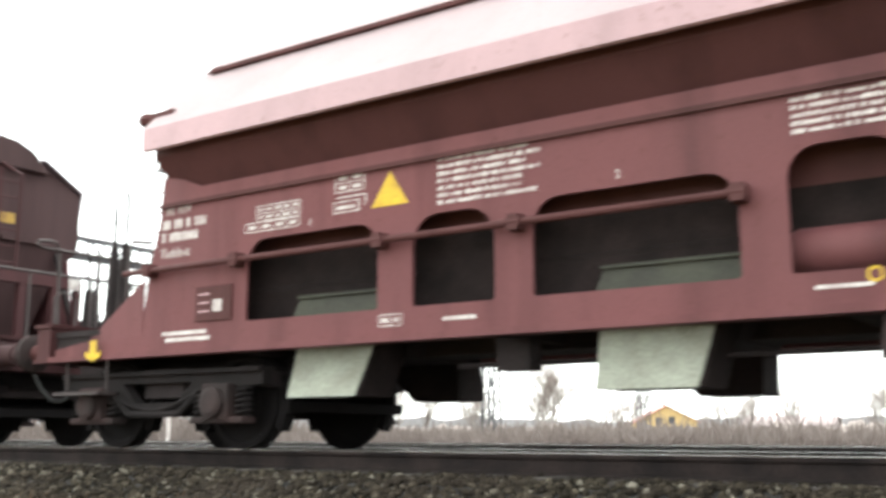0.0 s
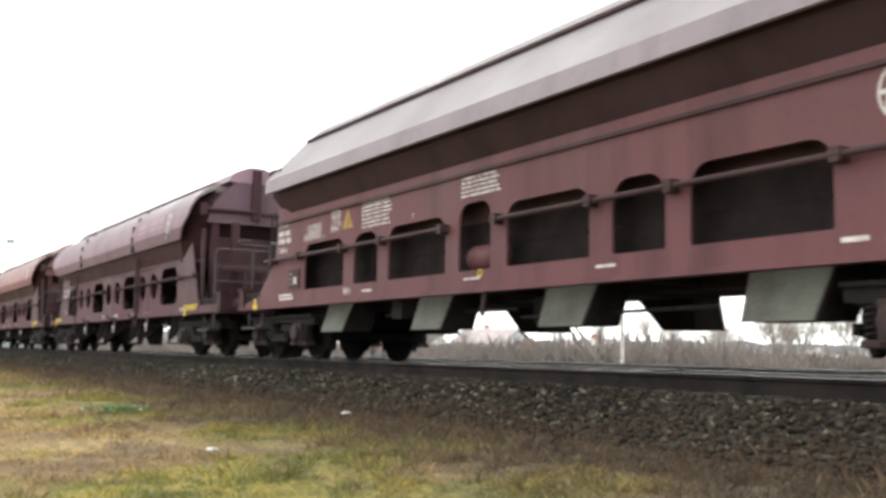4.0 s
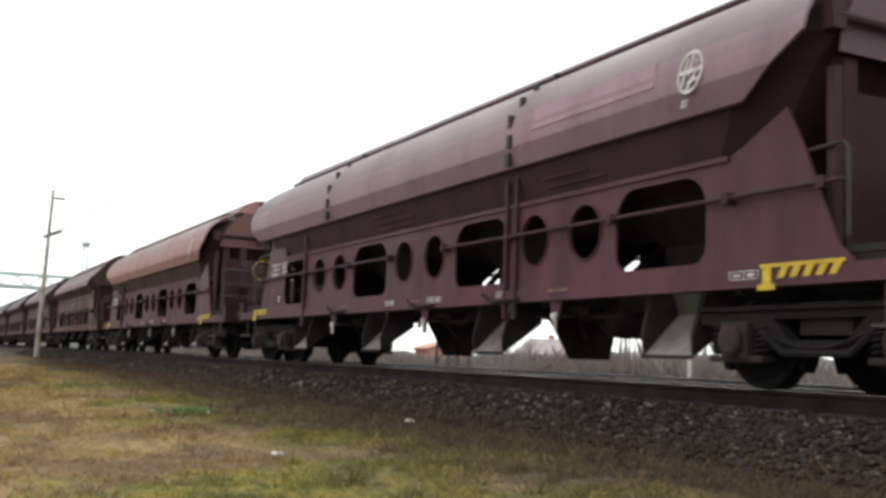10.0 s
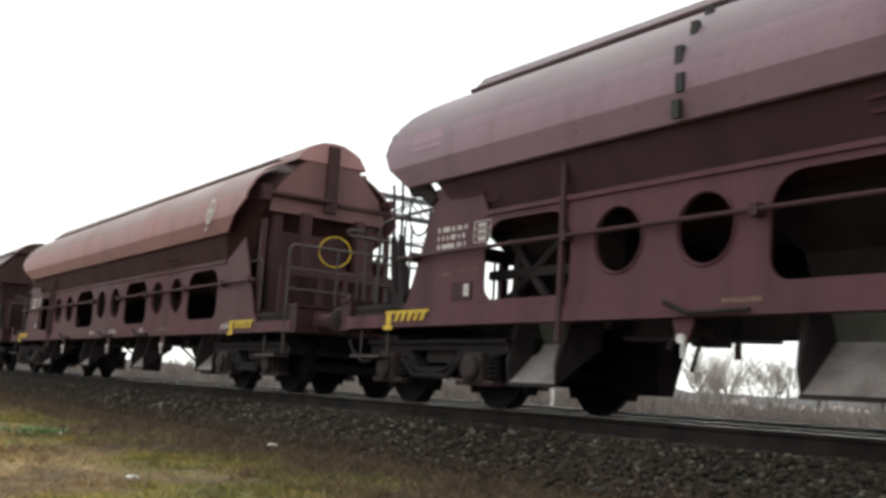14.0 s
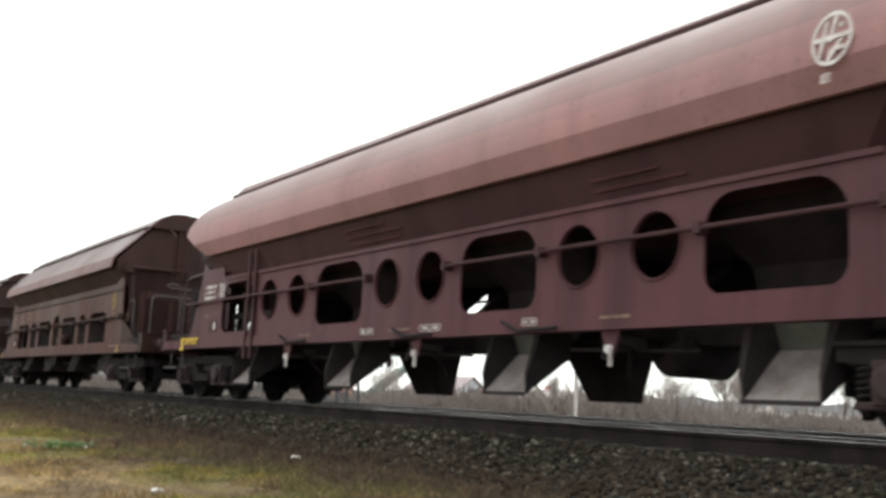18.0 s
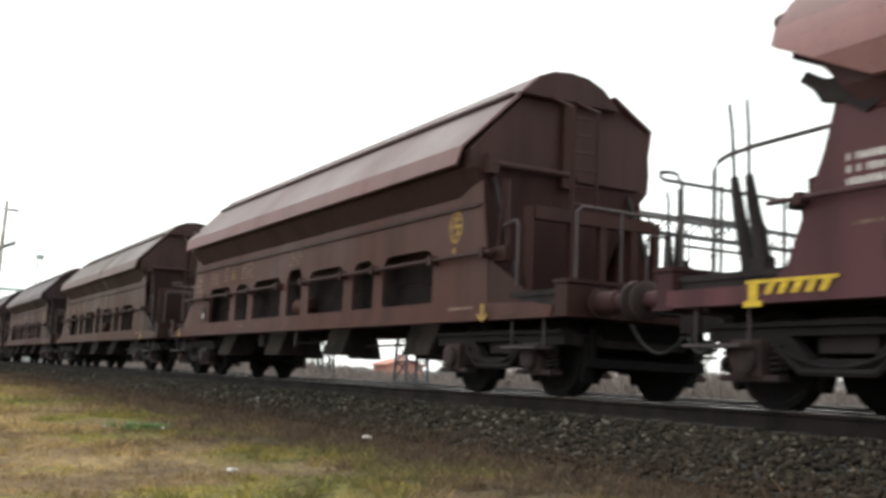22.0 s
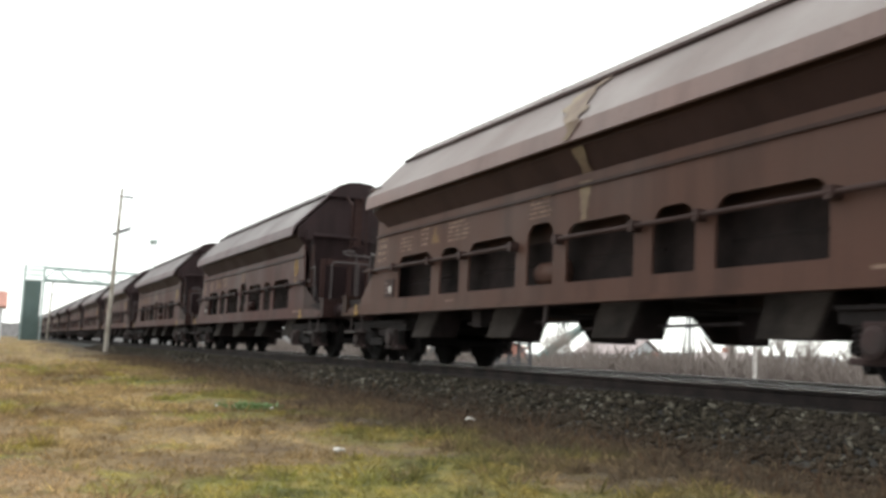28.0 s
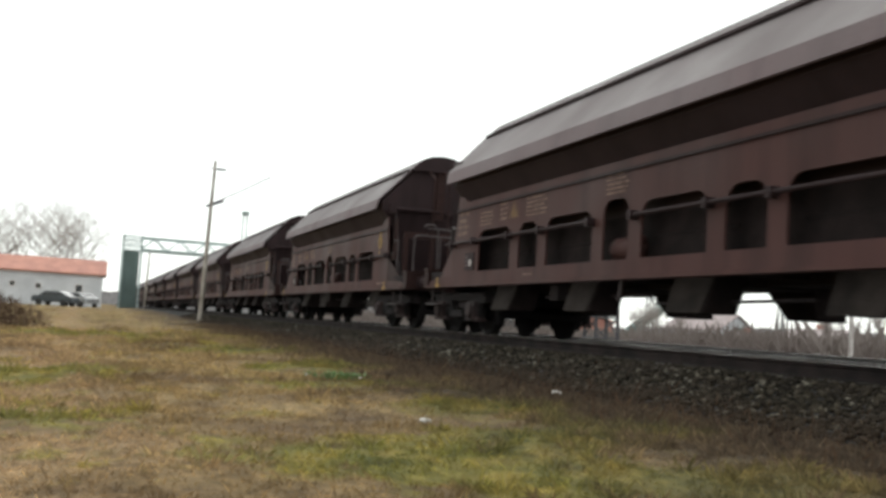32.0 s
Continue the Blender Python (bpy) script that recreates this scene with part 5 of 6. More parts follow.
gy = list(np.r_[-1500, -700, -300, -150, -80, -50, -38, np.arange(-30, -14, 2), np.arange(-14, -2.5, 0.3), -2.0, 0.0, 3.0, 6.2, 7.0, 7.6, 9, 12, 16, 22, 30, 40, 55, 75, 100, 150, 250, 500, 1500])
sheet("ground", gx, gy, ground_z, M_GROUND, "winter meadow of moss, straw and brown grass beside the railway", "ground")

# rail heads lie a little above z = 0
BED = [(-3.05, -0.56), (-2.75, -0.455), (-2.35, -0.37), (-1.95, -0.27), (-1.6, -0.19), (-1.35, -0.165), (-0.8, -0.165), (0.8, -0.165), (2.2, -0.20), (3.6, -0.165), (5.4, -0.165), (6.1, -0.2), (7.7, -0.55)]
bx = list(np.r_[-420, -300, np.arange(-240, -60, 5), np.arange(-60, 12, 0.4), np.arange(12, 80, 8)])


def bed_z(x, y):
    return float(np.interp(y, [p[0] for p in BED], [p[1] for p in BED])) + (0.03 * noise.noise((x * 2.3, y * 2.3, 2.0)) if y < -1.2 else 0.0)


by = sorted(set([p[0] for p in BED] + [-2.9, -2.55, -2.15, -1.78, -1.48]))
sheet("ballast_bed", bx, by, bed_z, M_BALLAST, "grey ballast bed that carries both tracks", "track bed")

RAIL = [(-0.065, -0.172), (0.065, -0.172), (0.065, -0.16), (0.012, -0.14), (0.01, -0.045), (0.036, -0.035), (0.036, -0.004), (0.03, 0.0), (-0.03, 0.0), (-0.036, -0.004), (-0.036, -0.035), (-0.01, -0.045), (-0.012, -0.14), (-0.065, -0.16)]
for y, label in ((-0.75, "worn steel rail with a dark rusty side"), (0.75, "worn steel rail with a dark rusty side"), (3.75, "steel rail of the second track"), (5.25, "steel rail of the second track")):
    bm = bmesh.new()
    a, b = [[bm.verts.new((x, y + u, v + HEAD)) for u, v in RAIL] for x in (-420, 80)]
    for i in range(len(RAIL)):
        bm.faces.new((a[i], b[i], b[(i + 1) % len(RAIL)], a[(i + 1) % len(RAIL)]))
    r = solo("rail", bm, M_RAILWEB, label, "rail", "rails", "structure")
    bm = bmesh.new()
    box(bm, -420, 80, y - 0.027, y + 0.027, HEAD, HEAD + 0.003)
    part("running_surface", bm, M_RAILTOP, r, "shiny running surface")

sl = bmesh.new()
box(sl, -0.13, 0.13, -1.27, 1.27, -0.28, -0.135)
bmesh.ops.bevel(sl, geom=sl.edges[:], offset=0.015, segments=1, affect="EDGES")
sleepers = thing("sleepers", "dark wooden sleepers almost sunk in the ballast", "sleepers", (0, 0, 0), kind="structure")
first = part("sleeper", sl, M_SLEEPER, sleepers)
first.matrix_basis = pose(0, 0, 0)
for q in range(1, 140):
    for row, yy in ((0, 0.0), (1, 4.5)):
        o = new("sleeper", first.data)
        o.parent = sleepers
        o.matrix_basis = pose(6 - q * 0.6, yy, random.uniform(-0.008, 0.008), 0, 0, random.uniform(-1.5, 1.5))


# ---- loose stones of the ballast slope ----
def scatter(name, base_v, base_f, places, material, label, category):
    """Many small pieces joined in one mesh: places are rows of x, y, z, size, turn, and three stretches."""
    nv, nf, k = len(base_v), len(base_f), len(places)
    p = np.asarray(places)
    c, s = np.cos(p[:, 4]), np.sin(p[:, 4])
    bv = np.asarray(base_v)[None] * p[:, None, 5:8]
    jit = np.random.default_rng(5).uniform(0.75, 1.25, (k, nv, 1))
    bv = bv * jit * p[:, 3, None, None]
    tilt = np.random.default_rng(6).uniform(-0.6, 0.6, (k, 1))
    y2 = bv[:, :, 1] * np.cos(tilt) - bv[:, :, 2] * np.sin(tilt)
    z2 = bv[:, :, 1] * np.sin(tilt) + bv[:, :, 2] * np.cos(tilt)
    out = np.stack([bv[:, :, 0] * c[:, None] - y2 * s[:, None], bv[:, :, 0] * s[:, None] + y2 * c[:, None], z2], 2) + p[:, None, :3]
    faces = (np.asarray(base_f)[None] + (np.arange(k) * nv)[:, None, None]).reshape(-1, 3)
    me = bpy.data.meshes.new(name)
    me.vertices.add(k * nv)
    me.vertices.foreach_set("co", out.reshape(-1).astype(np.float32))
    me.loops.add(len(faces) * 3)
    me.loops.foreach_set("vertex_index", faces.reshape(-1).astype(np.int32))
    me.polygons.add(len(faces))
    me.polygons.foreach_set("loop_start", np.arange(0, len(faces) * 3, 3, dtype=np.int32))
    me.update(calc_edges=True)
    me.materials.append(material)
    return tagged(new(name, me), label, category, kind="stuff")


ico = bmesh.new()
bmesh.ops.create_icosphere(ico, subdivisions=1, radius=1.0)
ico.verts.ensure_lookup_table()
ICO_V = [tuple(v.co) for v in ico.verts]
ICO_F = [[v.index for v in f.verts] for f in ico.faces]
ico.free()
rs = np.random.default_rng(11)
stones = []
for x0, x1, count, s0, s1 in ((-14, 3, 20000, 0.016, 0.038), (-34, -14, 12000, 0.022, 0.044), (-70, -34, 5000, 0.03, 0.055)):
    for x, y in zip(rs.uniform(x0, x1, count), -0.84 - 2.2 * rs.beta(1.25, 1.15, count)):
        stones.append((x, y, bed_z(x, y) + rs.uniform(-0.004, 0.022), rs.uniform(s0, s1), rs.uniform(0, 6.28), rs.uniform(0.8, 1.3), rs.uniform(0.7, 1.1), rs.uniform(0.5, 0.9)))
for x, y in zip(rs.uniform(-30, 2, 5000), -2.8 - rs.exponential(0.22, 5000)):
    stones.append((x, y, max(ground_z(x, y), bed_z(x, y) if y > -3.05 else -9) - 0.003, rs.uniform(0.01, 0.026), rs.uniform(0, 6.28), 1.1, 0.9, 0.6))
scatter("ballast_stones", ICO_V, ICO_F, stones, M_STONE, "loose grey and brown crushed ballast stones", "gravel")

# ---- grass ----
BL_V = [(-0.10, 0, 0), (0.10, 0, 0), (0.05, 0.35, 0.5), (0.0, 0.85, 0.75)]
BL_F = [(0, 1, 2), (0, 2, 3)]
blades = []
for x0, x1, y0, y1, count, s0, s1 in ((-14, 1, -11.5, -2.7, 190000, 0.022, 0.06), (-32, -14, -16, -2.75, 90000, 0.035, 0.085), (-80, -32, -24, -2.9, 40000, 0.05, 0.12)):
    for x, y in zip(rs.uniform(x0, x1, count), rs.uniform(y0, y1, count)):
        d = noise.noise((x * 0.9, y * 0.9, 7.0))
        if d < -0.25 and rs.random() < 0.6:
            continue
        k = 1.0 + 0.6 * max(0.0, d)
        blades.append((x, y, ground_z(x, y) - 0.005, rs.uniform(s0, s1) * k, rs.uniform(0, 6.28), rs.uniform(0.6, 1.2), rs.uniform(0.5, 1.6), rs.uniform(0.25, 0.7)))
scatter("meadow_grass", BL_V, BL_F, blades, M_BLADE, "short winter grass, straw and moss", "grass")
tufts = []
for x0, x1, y0, y1, count, s0, s1 in ((-15, 1, -9.5, -3.0, 1500, 0.05, 0.12), (-16, 1, -4.9, -3.1, 1300, 0.04, 0.10), (-34, -15, -12, -3.0, 1600, 0.07, 0.15)):
    for x, y in zip(rs.uniform(x0, x1, count), rs.uniform(y0, y1, count)):
        if noise.noise((x * 0.7, y * 0.7, 11.0)) < -0.05 and y < -4.6:
            continue
        size = rs.uniform(s0, s1)
        for q in range(26):
            a, r = rs.uniform(0, 6.28), 0.9 * size * math.sqrt(rs.random())
            tufts.append((x + r * math.cos(a), y + r * math.sin(a), ground_z(x, y) - 0.01, size * rs.uniform(0.5, 1.1), a - 1.57 + rs.normal(0, 0.5), rs.uniform(0.35, 0.7), rs.uniform(0.4, 1.3), rs.uniform(0.6, 1.15)))
scatter("grass_tufts", BL_V, BL_F, tufts, M_BLADE, "coarse tufts of straw-coloured and green winter grass", "grass")
edge = []
for x, y in zip(rs.uniform(-45, 2, 46000), np.r_[-3.5 + rs.beta(1.2, 2.6, 26000) * 1.5, -3.3 - rs.exponential(0.55, 20000)]):
    z = max(ground_z(x, y), bed_z(x, y) if y > -3.05 else -9)
    edge.append((x, y, z - 0.004, rs.uniform(0.02, 0.05) * (1 - x / 60), rs.uniform(0, 6.28), rs.uniform(0.4, 1.0), rs.uniform(0.6, 1.6), rs.uniform(0.6, 1.2)))
scatter("edge_weeds", BL_V, BL_F, edge, M_BLADE, "dead brown weeds creeping over the edge of the ballast", "weeds")
ST_V = [(-0.012, 0, 0), (0.012, 0, 0), (0.008, 0.12, 0.5), (0.0, 0.42, 1.0)]
stalks = []
for x, y in zip(rs.uniform(-40, 2, 5200), -3.3 + rs.normal(0, 0.5, 5200)):
    stalks.append((x, y, max(ground_z(x, y), bed_z(x, y) if y > -3 else -9) - 0.01, rs.uniform(0.05, 0.16), rs.uniform(0, 6.28), rs.uniform(0.8, 1.6), rs.uniform(0.5, 2.0), 1.0))
scatter("dead_stalks", ST_V, BL_F, stalks, M_STRAW, "thin dead brown stalks along the foot of the ballast", "weeds")

# pieces of litter and a green tuft in the grass
for x, y, size, label in ((-11.85, -4.7, 0.022, "small white paper scrap in the grass"), (-9.6, -3.19, 0.055, "flat white plastic scrap on the gravel edge"), (-7.28, -5.35, 0.042, "crumpled pale paper lying in the grass"), (-12.6, -5.2, 0.03, "small white scrap in the grass")):
    bm = bmesh.new()
    bmesh.ops.create_icosphere(bm, subdivisions=2, radius=size)
    for v in bm.verts:
        v.co *= 1 + 0.5 * noise.noise(v.co * 40)
        v.co.z *= 0.45
    solo("litter", bm, M_LITTER, label, "litter", "litter in the grass", at=(x, y, ground_z(x, y) + 0.03))
bm = bmesh.new()
for q in range(260):
    a, r = random.uniform(0, 6.28), 0.42 * random.random() ** 0.7
    x, y, l, t = r * math.cos(a), r * math.sin(a), random.uniform(0.03, 0.07), random.uniform(0, 6.28)
    p0 = Vector((x, y, 0))
    tip = p0 + Vector((l * math.cos(a), l * math.sin(a), random.uniform(0.02, 0.09)))
    mid = (p0 + tip) / 2 + Vector((0, 0, 0.03))
    side = Vector((-math.sin(a), math.cos(a), 0)) * 0.014
    v = [bm.verts.new(p) for p in (p0, mid + side, tip, mid - side)]
    bm.faces.new(v)
M_LEAF = surface("leaf_green", (0.12, 0.19, 0.06), 0.8, second=(0.08, 0.13, 0.045), scale=8)
solo("weed_tuft", bm, M_LEAF, "low green leafy weed in the meadow", "weed", at=(-12.3, -4.85, ground_z(-12.3, -4.85)))


# ---- posts, masts, bridge and houses ----
def lattice(bm, x, y, z0, z1, w0, w1, bar=0.05, bays=8, brace=0.03):
    def corner(i, t):
        w = w0 + (w1 - w0) * t
        return Vector((x + (w if i in (1, 2) else -w), y + (w if i in (2, 3) else -w), z0 + (z1 - z0) * t))
    for i in range(4):
        tube(bm, [corner(i, 0), corner(i, 1)], bar, 4)
    for q in range(bays):
        for i in range(4):
            a, b = (i, (i + 1) % 4) if q % 2 else ((i + 1) % 4, i)
            tube(bm, [corner(a, q / bays), corner(b, (q + 1) / bays)], brace, 4)
            tube(bm, [corner(i, (q + 1) / bays), corner((i + 1) % 4, (q + 1) / bays)], brace * 0.8, 4)
    return bm


# concrete mast beside the track with its bracket and lamp
m1 = thing("catenary_mast", "slightly leaning concrete mast with lamp arm beside the track", "mast", (-53.7, -2.7, -0.5), "masts")
bm = bmesh.new()
tube(bm, [(0, 0, -0.3), (0.0, 0.08, 4.0), (0, 0.18, 8.4)], 0.135, 10, 0.07)
part("pole", bm, M_CONCRETE, m1, "", True)
bm = bmesh.new()
tube(bm, [(0, -0.15, 6.0), (0, 1.5, 6.9), (0, 3.1, 7.85)], 0.03, 6)
tube(bm, [(0, -0.12, 6.0), (0, 0.75, 6.35)], 0.08, 6)
part("bracket", bm, M_LATTICE, m1)
bm = bmesh.new()
tube(bm, [(0, -0.2, 8.0), (0, 0.35, 8.0)], 0.025, 6)
box(bm, -0.08, 0.08, 0.3, 0.75, 7.93, 8.03)
part("lamp", bm, M_LATTICE, m1)
m2 = thing("catenary_mast", "distant concrete mast with lamp arm", "mast", (-148, -1.6, -0.4), "masts")
bm = bmesh.new()
tube(bm, [(0, 0, -0.3), (0, 0.2, 8.1)], 0.16, 8, 0.1)
part("pole", bm, M_CONCRETE, m2)
bm = bmesh.new()
tube(bm, [(0, 0.15, 6.2), (0, 2.6, 7.2)], 0.05, 6)
part("bracket", bm, M_LATTICE, m2)

fm = thing("floodlight_mast", "tall thin lattice mast with a lamp platform, far off", "mast", (-248, 24.4, -1.0), "masts")
part("shaft", lattice(bmesh.new(), 0, 0, 0, 24.5, 0.8, 0.5, 0.08, 14, 0.04), M_BRIDGE, fm)
bm = bmesh.new()
disc_stack(bm, [(24.3, 0.7), (24.6, 0.9), (25.2, 1.0), (25.3, 0.7)], 10, "z")
part("platform", bm, M_BRIDGE, fm)

# footbridge across the yard: stair tower by the near track, truss span, far stair
fb = thing("footbridge", "pale steel truss footbridge with green sheet stair towers", "footbridge", (-125, 0, 0))
bm = bmesh.new()
box(bm, -3.0, 0, -5.3, -3.55, -0.6, 6.5)
tower = part("stair_tower", bm, M_STAIR, fb, "green corrugated sheet stair tower")
for q in range(9):
    bm = bmesh.new()
    box(bm, 0.003, 0.05, -5.27 + q * 0.2, -5.18 + q * 0.2, -0.6, 6.5)
    part("sheet_rib", bm, M_STAIR, tower)
for y in (-5.45, -3.35):
    bm = bmesh.new()
    tube(bm, [(0.1, y, -0.6), (0.1, y, 8.3)], 0.12, 6)
    part("post", bm, M_BRIDGE, fb)
for x in (-2.75, 0.0):
    bm = bmesh.new()
    for z in (6.55, 7.2, 7.8, 8.3):
        tube(bm, [(x, -5.45, z), (x, -3.4, z)], 0.045, 4)
    for q in range(9):
        y = -5.45 + q * 0.256
        tube(bm, [(x, y, 6.5), (x, y, 8.3)], 0.03, 4)
    part("tower_screen", bm, M_BRIDGE, fb, "pale open railing on top of the stair tower")
for x in (-2.6, 0.0):
    bm = bmesh.new()
    box(bm, x - 0.09, x + 0.09, -3.4, 66, 6.55, 6.85)
    box(bm, x - 0.09, x + 0.09, -3.4, 66, 8.05, 8.25)
    for q in range(23):
        y = -3.4 + 3.0 * q
        tube(bm, [(x, y, 6.8), (x, y + 1.5, 8.1), (x, y + 3.0, 6.8)], 0.08, 4)
    part("truss", bm, M_BRIDGE, fb)
bm = bmesh.new()
box(bm, -2.6, 0, -3.4, 66, 6.6, 6.7)
part("deck", bm, M_BRIDGE, fb)
bm = bmesh.new()
hexa(bm, [(0.5, 57.6, -1.2), (2.0, 57.6, -1.2), (2.0, 59.4, -1.2), (0.5, 59.4, -1.2)], [(0.5, 68.6, 6.2), (2.0, 68.6, 6.2), (2.0, 69.8, 6.2), (0.5, 69.8, 6.2)])
part("far_stair", bm, M_STAIR, fb, "green sheet-clad stair")
for y in (30, 66):
    bm = bmesh.new()
    lattice(bm, -1.3, y, -1.0, 6.6, 0.7, 0.5, 0.08, 6, 0.05)
    part("pier", bm, M_LATTICE, fb)


def portal(x, y0, y1, label):
    p = thing("catenary_portal", label, "portal", (x, 0, 0), "catenary portals")
    for y, top in ((y0, 7.2), (y1, 7.2)):
        part("lattice_leg", lattice(bmesh.new(), 0, y, -0.6, top, 0.42, 0.25, 0.055, 12, 0.03), M_LATTICE, p)
    bm = bmesh.new()
    for dx in (-0.22, 0.22):
        for z in (6.2, 6.88):
            tube(bm, [(dx, y0, z), (dx, y1, z)], 0.055, 4)
        n = int((y1 - y0) / 0.8)
        for q in range(n):
            y = y0 + q * 0.8
            tube(bm, [(dx, y, 6.2 if q % 2 else 6.88), (dx, y + 0.8, 6.88 if q % 2 else 6.2)], 0.032, 4)
    part("lattice_beam", bm, M_LATTICE, p)
    bm = bmesh.new()
    for y in np.arange(y0 + 3.0, y1, 4.6):
        tube(bm, [(0, y, 6.2), (0, y, 5.2)], 0.03, 5)
        tube(bm, [(0, y, 5.3), (0.0, y + 1.3, 5.5)], 0.025, 5)
    tube(bm, [(0, y0, 5.55), (0, y1, 5.65)], 0.015, 4)
    part("drop_posts", bm, M_LATTICE, p)
    return p


portal(-30.3, 8.1, 62.0, "grey lattice portal over the neighbouring tracks")
portal(-92.0, 8.1, 62.0, "grey lattice portal further along the yard")
for x, y, top, label in ((-32.7, 45.0, 9.0, "thin lattice pylon among the bare trees"), (-64.5, 19.4, 7.0, "lattice mast between the tracks")):
    solo("lattice_pylon", lattice(bmesh.new(), 0, 0, -0.7, top, 0.45, 0.25, 0.07, 10, 0.04), M_LATTICE, label, "pylon", "pylons", at=(x, y, 0))
bm = bmesh.new()
box(bm, -0.05, 0.05, -0.05, 0.05, -0.45, 1.84)
bmesh.ops.bevel(bm, geom=bm.edges[:], offset=0.015, segments=1, affect="EDGES")
solo("marker_post", bm, M_WHITE, "slim white marker post beside the second track", "post", at=(-22.8, 11.8, 0))


def house(name, x, y, turn, length, depth, eave, ridge, base, wall, roof, label, windows=(), over=0.4, gable=()):
    """Length runs along the house's own x; windows: rows of x, z, width, height on the front (-y); gable windows on the end."""
    h = thing(name, label, "house", (x, y, 0), "houses")
    h.matrix_basis = pose(x, y, 0, 0, 0, turn)
    l, d = length / 2, depth / 2
    bm = bmesh.new()
    v = [bm.verts.new(p) for p in ((-l, -d, base), (l, -d, base), (l, d, base), (-l, d, base), (-l, -d, eave), (l, -d, eave), (l, d, eave), (-l, d, eave), (-l, 0, ridge - 0.12), (l, 0, ridge - 0.12))]
    for f in ((0, 1, 5, 4), (2, 3, 7, 6), (1, 2, 6, 9, 5), (3, 0, 4, 8, 7), (3, 2, 1, 0)):
        bm.faces.new([v[i] for i in f])
    part("wall", bm, wall, h)
    slope = (ridge - eave) / d
    for s in (-1, 1):
        bm = bmesh.new()
        ye, ze = s * (d + over), eave - over * slope
        hexa(bm, [(-l - over, ye, ze), (l + over, ye, ze), (l + over, 0, ridge), (-l - over, 0, ridge)], [(-l - over, ye, ze + 0.15), (l + over, ye, ze + 0.15), (l + over, 0, ridge + 0.15), (-l - over, 0, ridge + 0.15)])
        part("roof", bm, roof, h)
    bm = bmesh.new()
    box(bm, -l * 0.4, -l * 0.4 + 0.6, 0.3, 0.9, ridge - 0.8, ridge + 0.7)
    part("chimney", bm, M_TILE, h)
    for wx, wz, ww, wh in windows:
        bm = plate([(wx - ww / 2, wz - wh / 2), (wx + ww / 2, wz - wh / 2), (wx + ww / 2, wz + wh / 2), (wx - ww / 2, wz + wh / 2)], [[(wx - ww / 2 + 0.08, wz - wh / 2 + 0.08), (wx + ww / 2 - 0.08, wz - wh / 2 + 0.08), (wx + ww / 2 - 0.08, wz + wh / 2 - 0.08), (wx - ww / 2 + 0.08, wz + wh / 2 - 0.08)]], -d - 0.06, -d)
        win = part("window", bm, M_WHITE, h)
        bm = bmesh.new()
        box(bm, wx - ww / 2 + 0.08, wx + ww / 2 - 0.08, -d - 0.03, -d - 0.004, wz - wh / 2 + 0.08, wz + wh / 2 - 0.08)
        part("pane", bm, M_GLASS, win)
    for wy, wz, ww, wh in gable:
        bm = bmesh.new()
        box(bm, l + 0.004, l + 0.05, wy - ww / 2, wy + ww / 2, wz - wh / 2, wz + wh / 2)
        part("window", bm, M_GLASS, h)
    return h


# long white house with a red roof at the end of the meadow; its front looks along +x
house("house", -121, -20.4, 90, 26, 8, 3.2, 4.75, -1.2, M_PLASTER, M_TILE, "long low white house with a red tiled roof", [(10.6, 1.55, 0.8, 0.9), (6.5, 1.6, 0.6, 0.6), (3.9, 1.7, 0.6, 0.6), (-2, 1.6, 0.8, 0.8)], 0.35)
house("house", -78.0, 176, 90, 12, 11, 2.2, 5.0, -2, M_PLASTER_Y, M_TILE, "yellow house with a brown tiled gable roof", [(-2, 2.2, 1.2, 1.2)], 0.5, gable=[(-1.6, 2.3, 1.0, 1.2), (0.8, 2.4, 1.2, 1.3)]).matrix_basis = pose(-76, 176, 0, 0, 0, -60)
house("house", -118, 52.0, 0, 4.0, 5.2, 1.6, 2.3, -2, M_ORANGE, M_ORANGE, "low house with an orange roof and wall")
house("house", -128, 79, 0, 9, 8, 1.6, 3.7, -2, M_PLASTER, M_ROOF_GREY, "pale house with a grey-pink gable roof", [(-2, 0.6, 1.1, 1.0), (2, 0.6, 1.1, 1.0)], gable=[(0, 1.5, 1.0, 1.0)]).matrix_basis = pose(-124, 74, 0, 0, 0, 20)
house("house", -100, 63, 0, 5, 4, 0.5, 1.1, -2, M_PLASTER, M_ROOF_GREY, "small pale shed behind the hedge")
house("house", -95, 70, 0, 9, 8, 0.8, 2.0, -2, M_ROOF_GREY, M_ROOF_GREY, "low grey house behind bare bushes")
house("house", -52, 190, 0, 16, 10, 1.5, 3.3, -2, M_ROOF_GREY, M_ROOF_GREY, "low grey-brown house half hidden by trees").matrix_basis = pose(-56, 190, 0, 0, 0, 5)


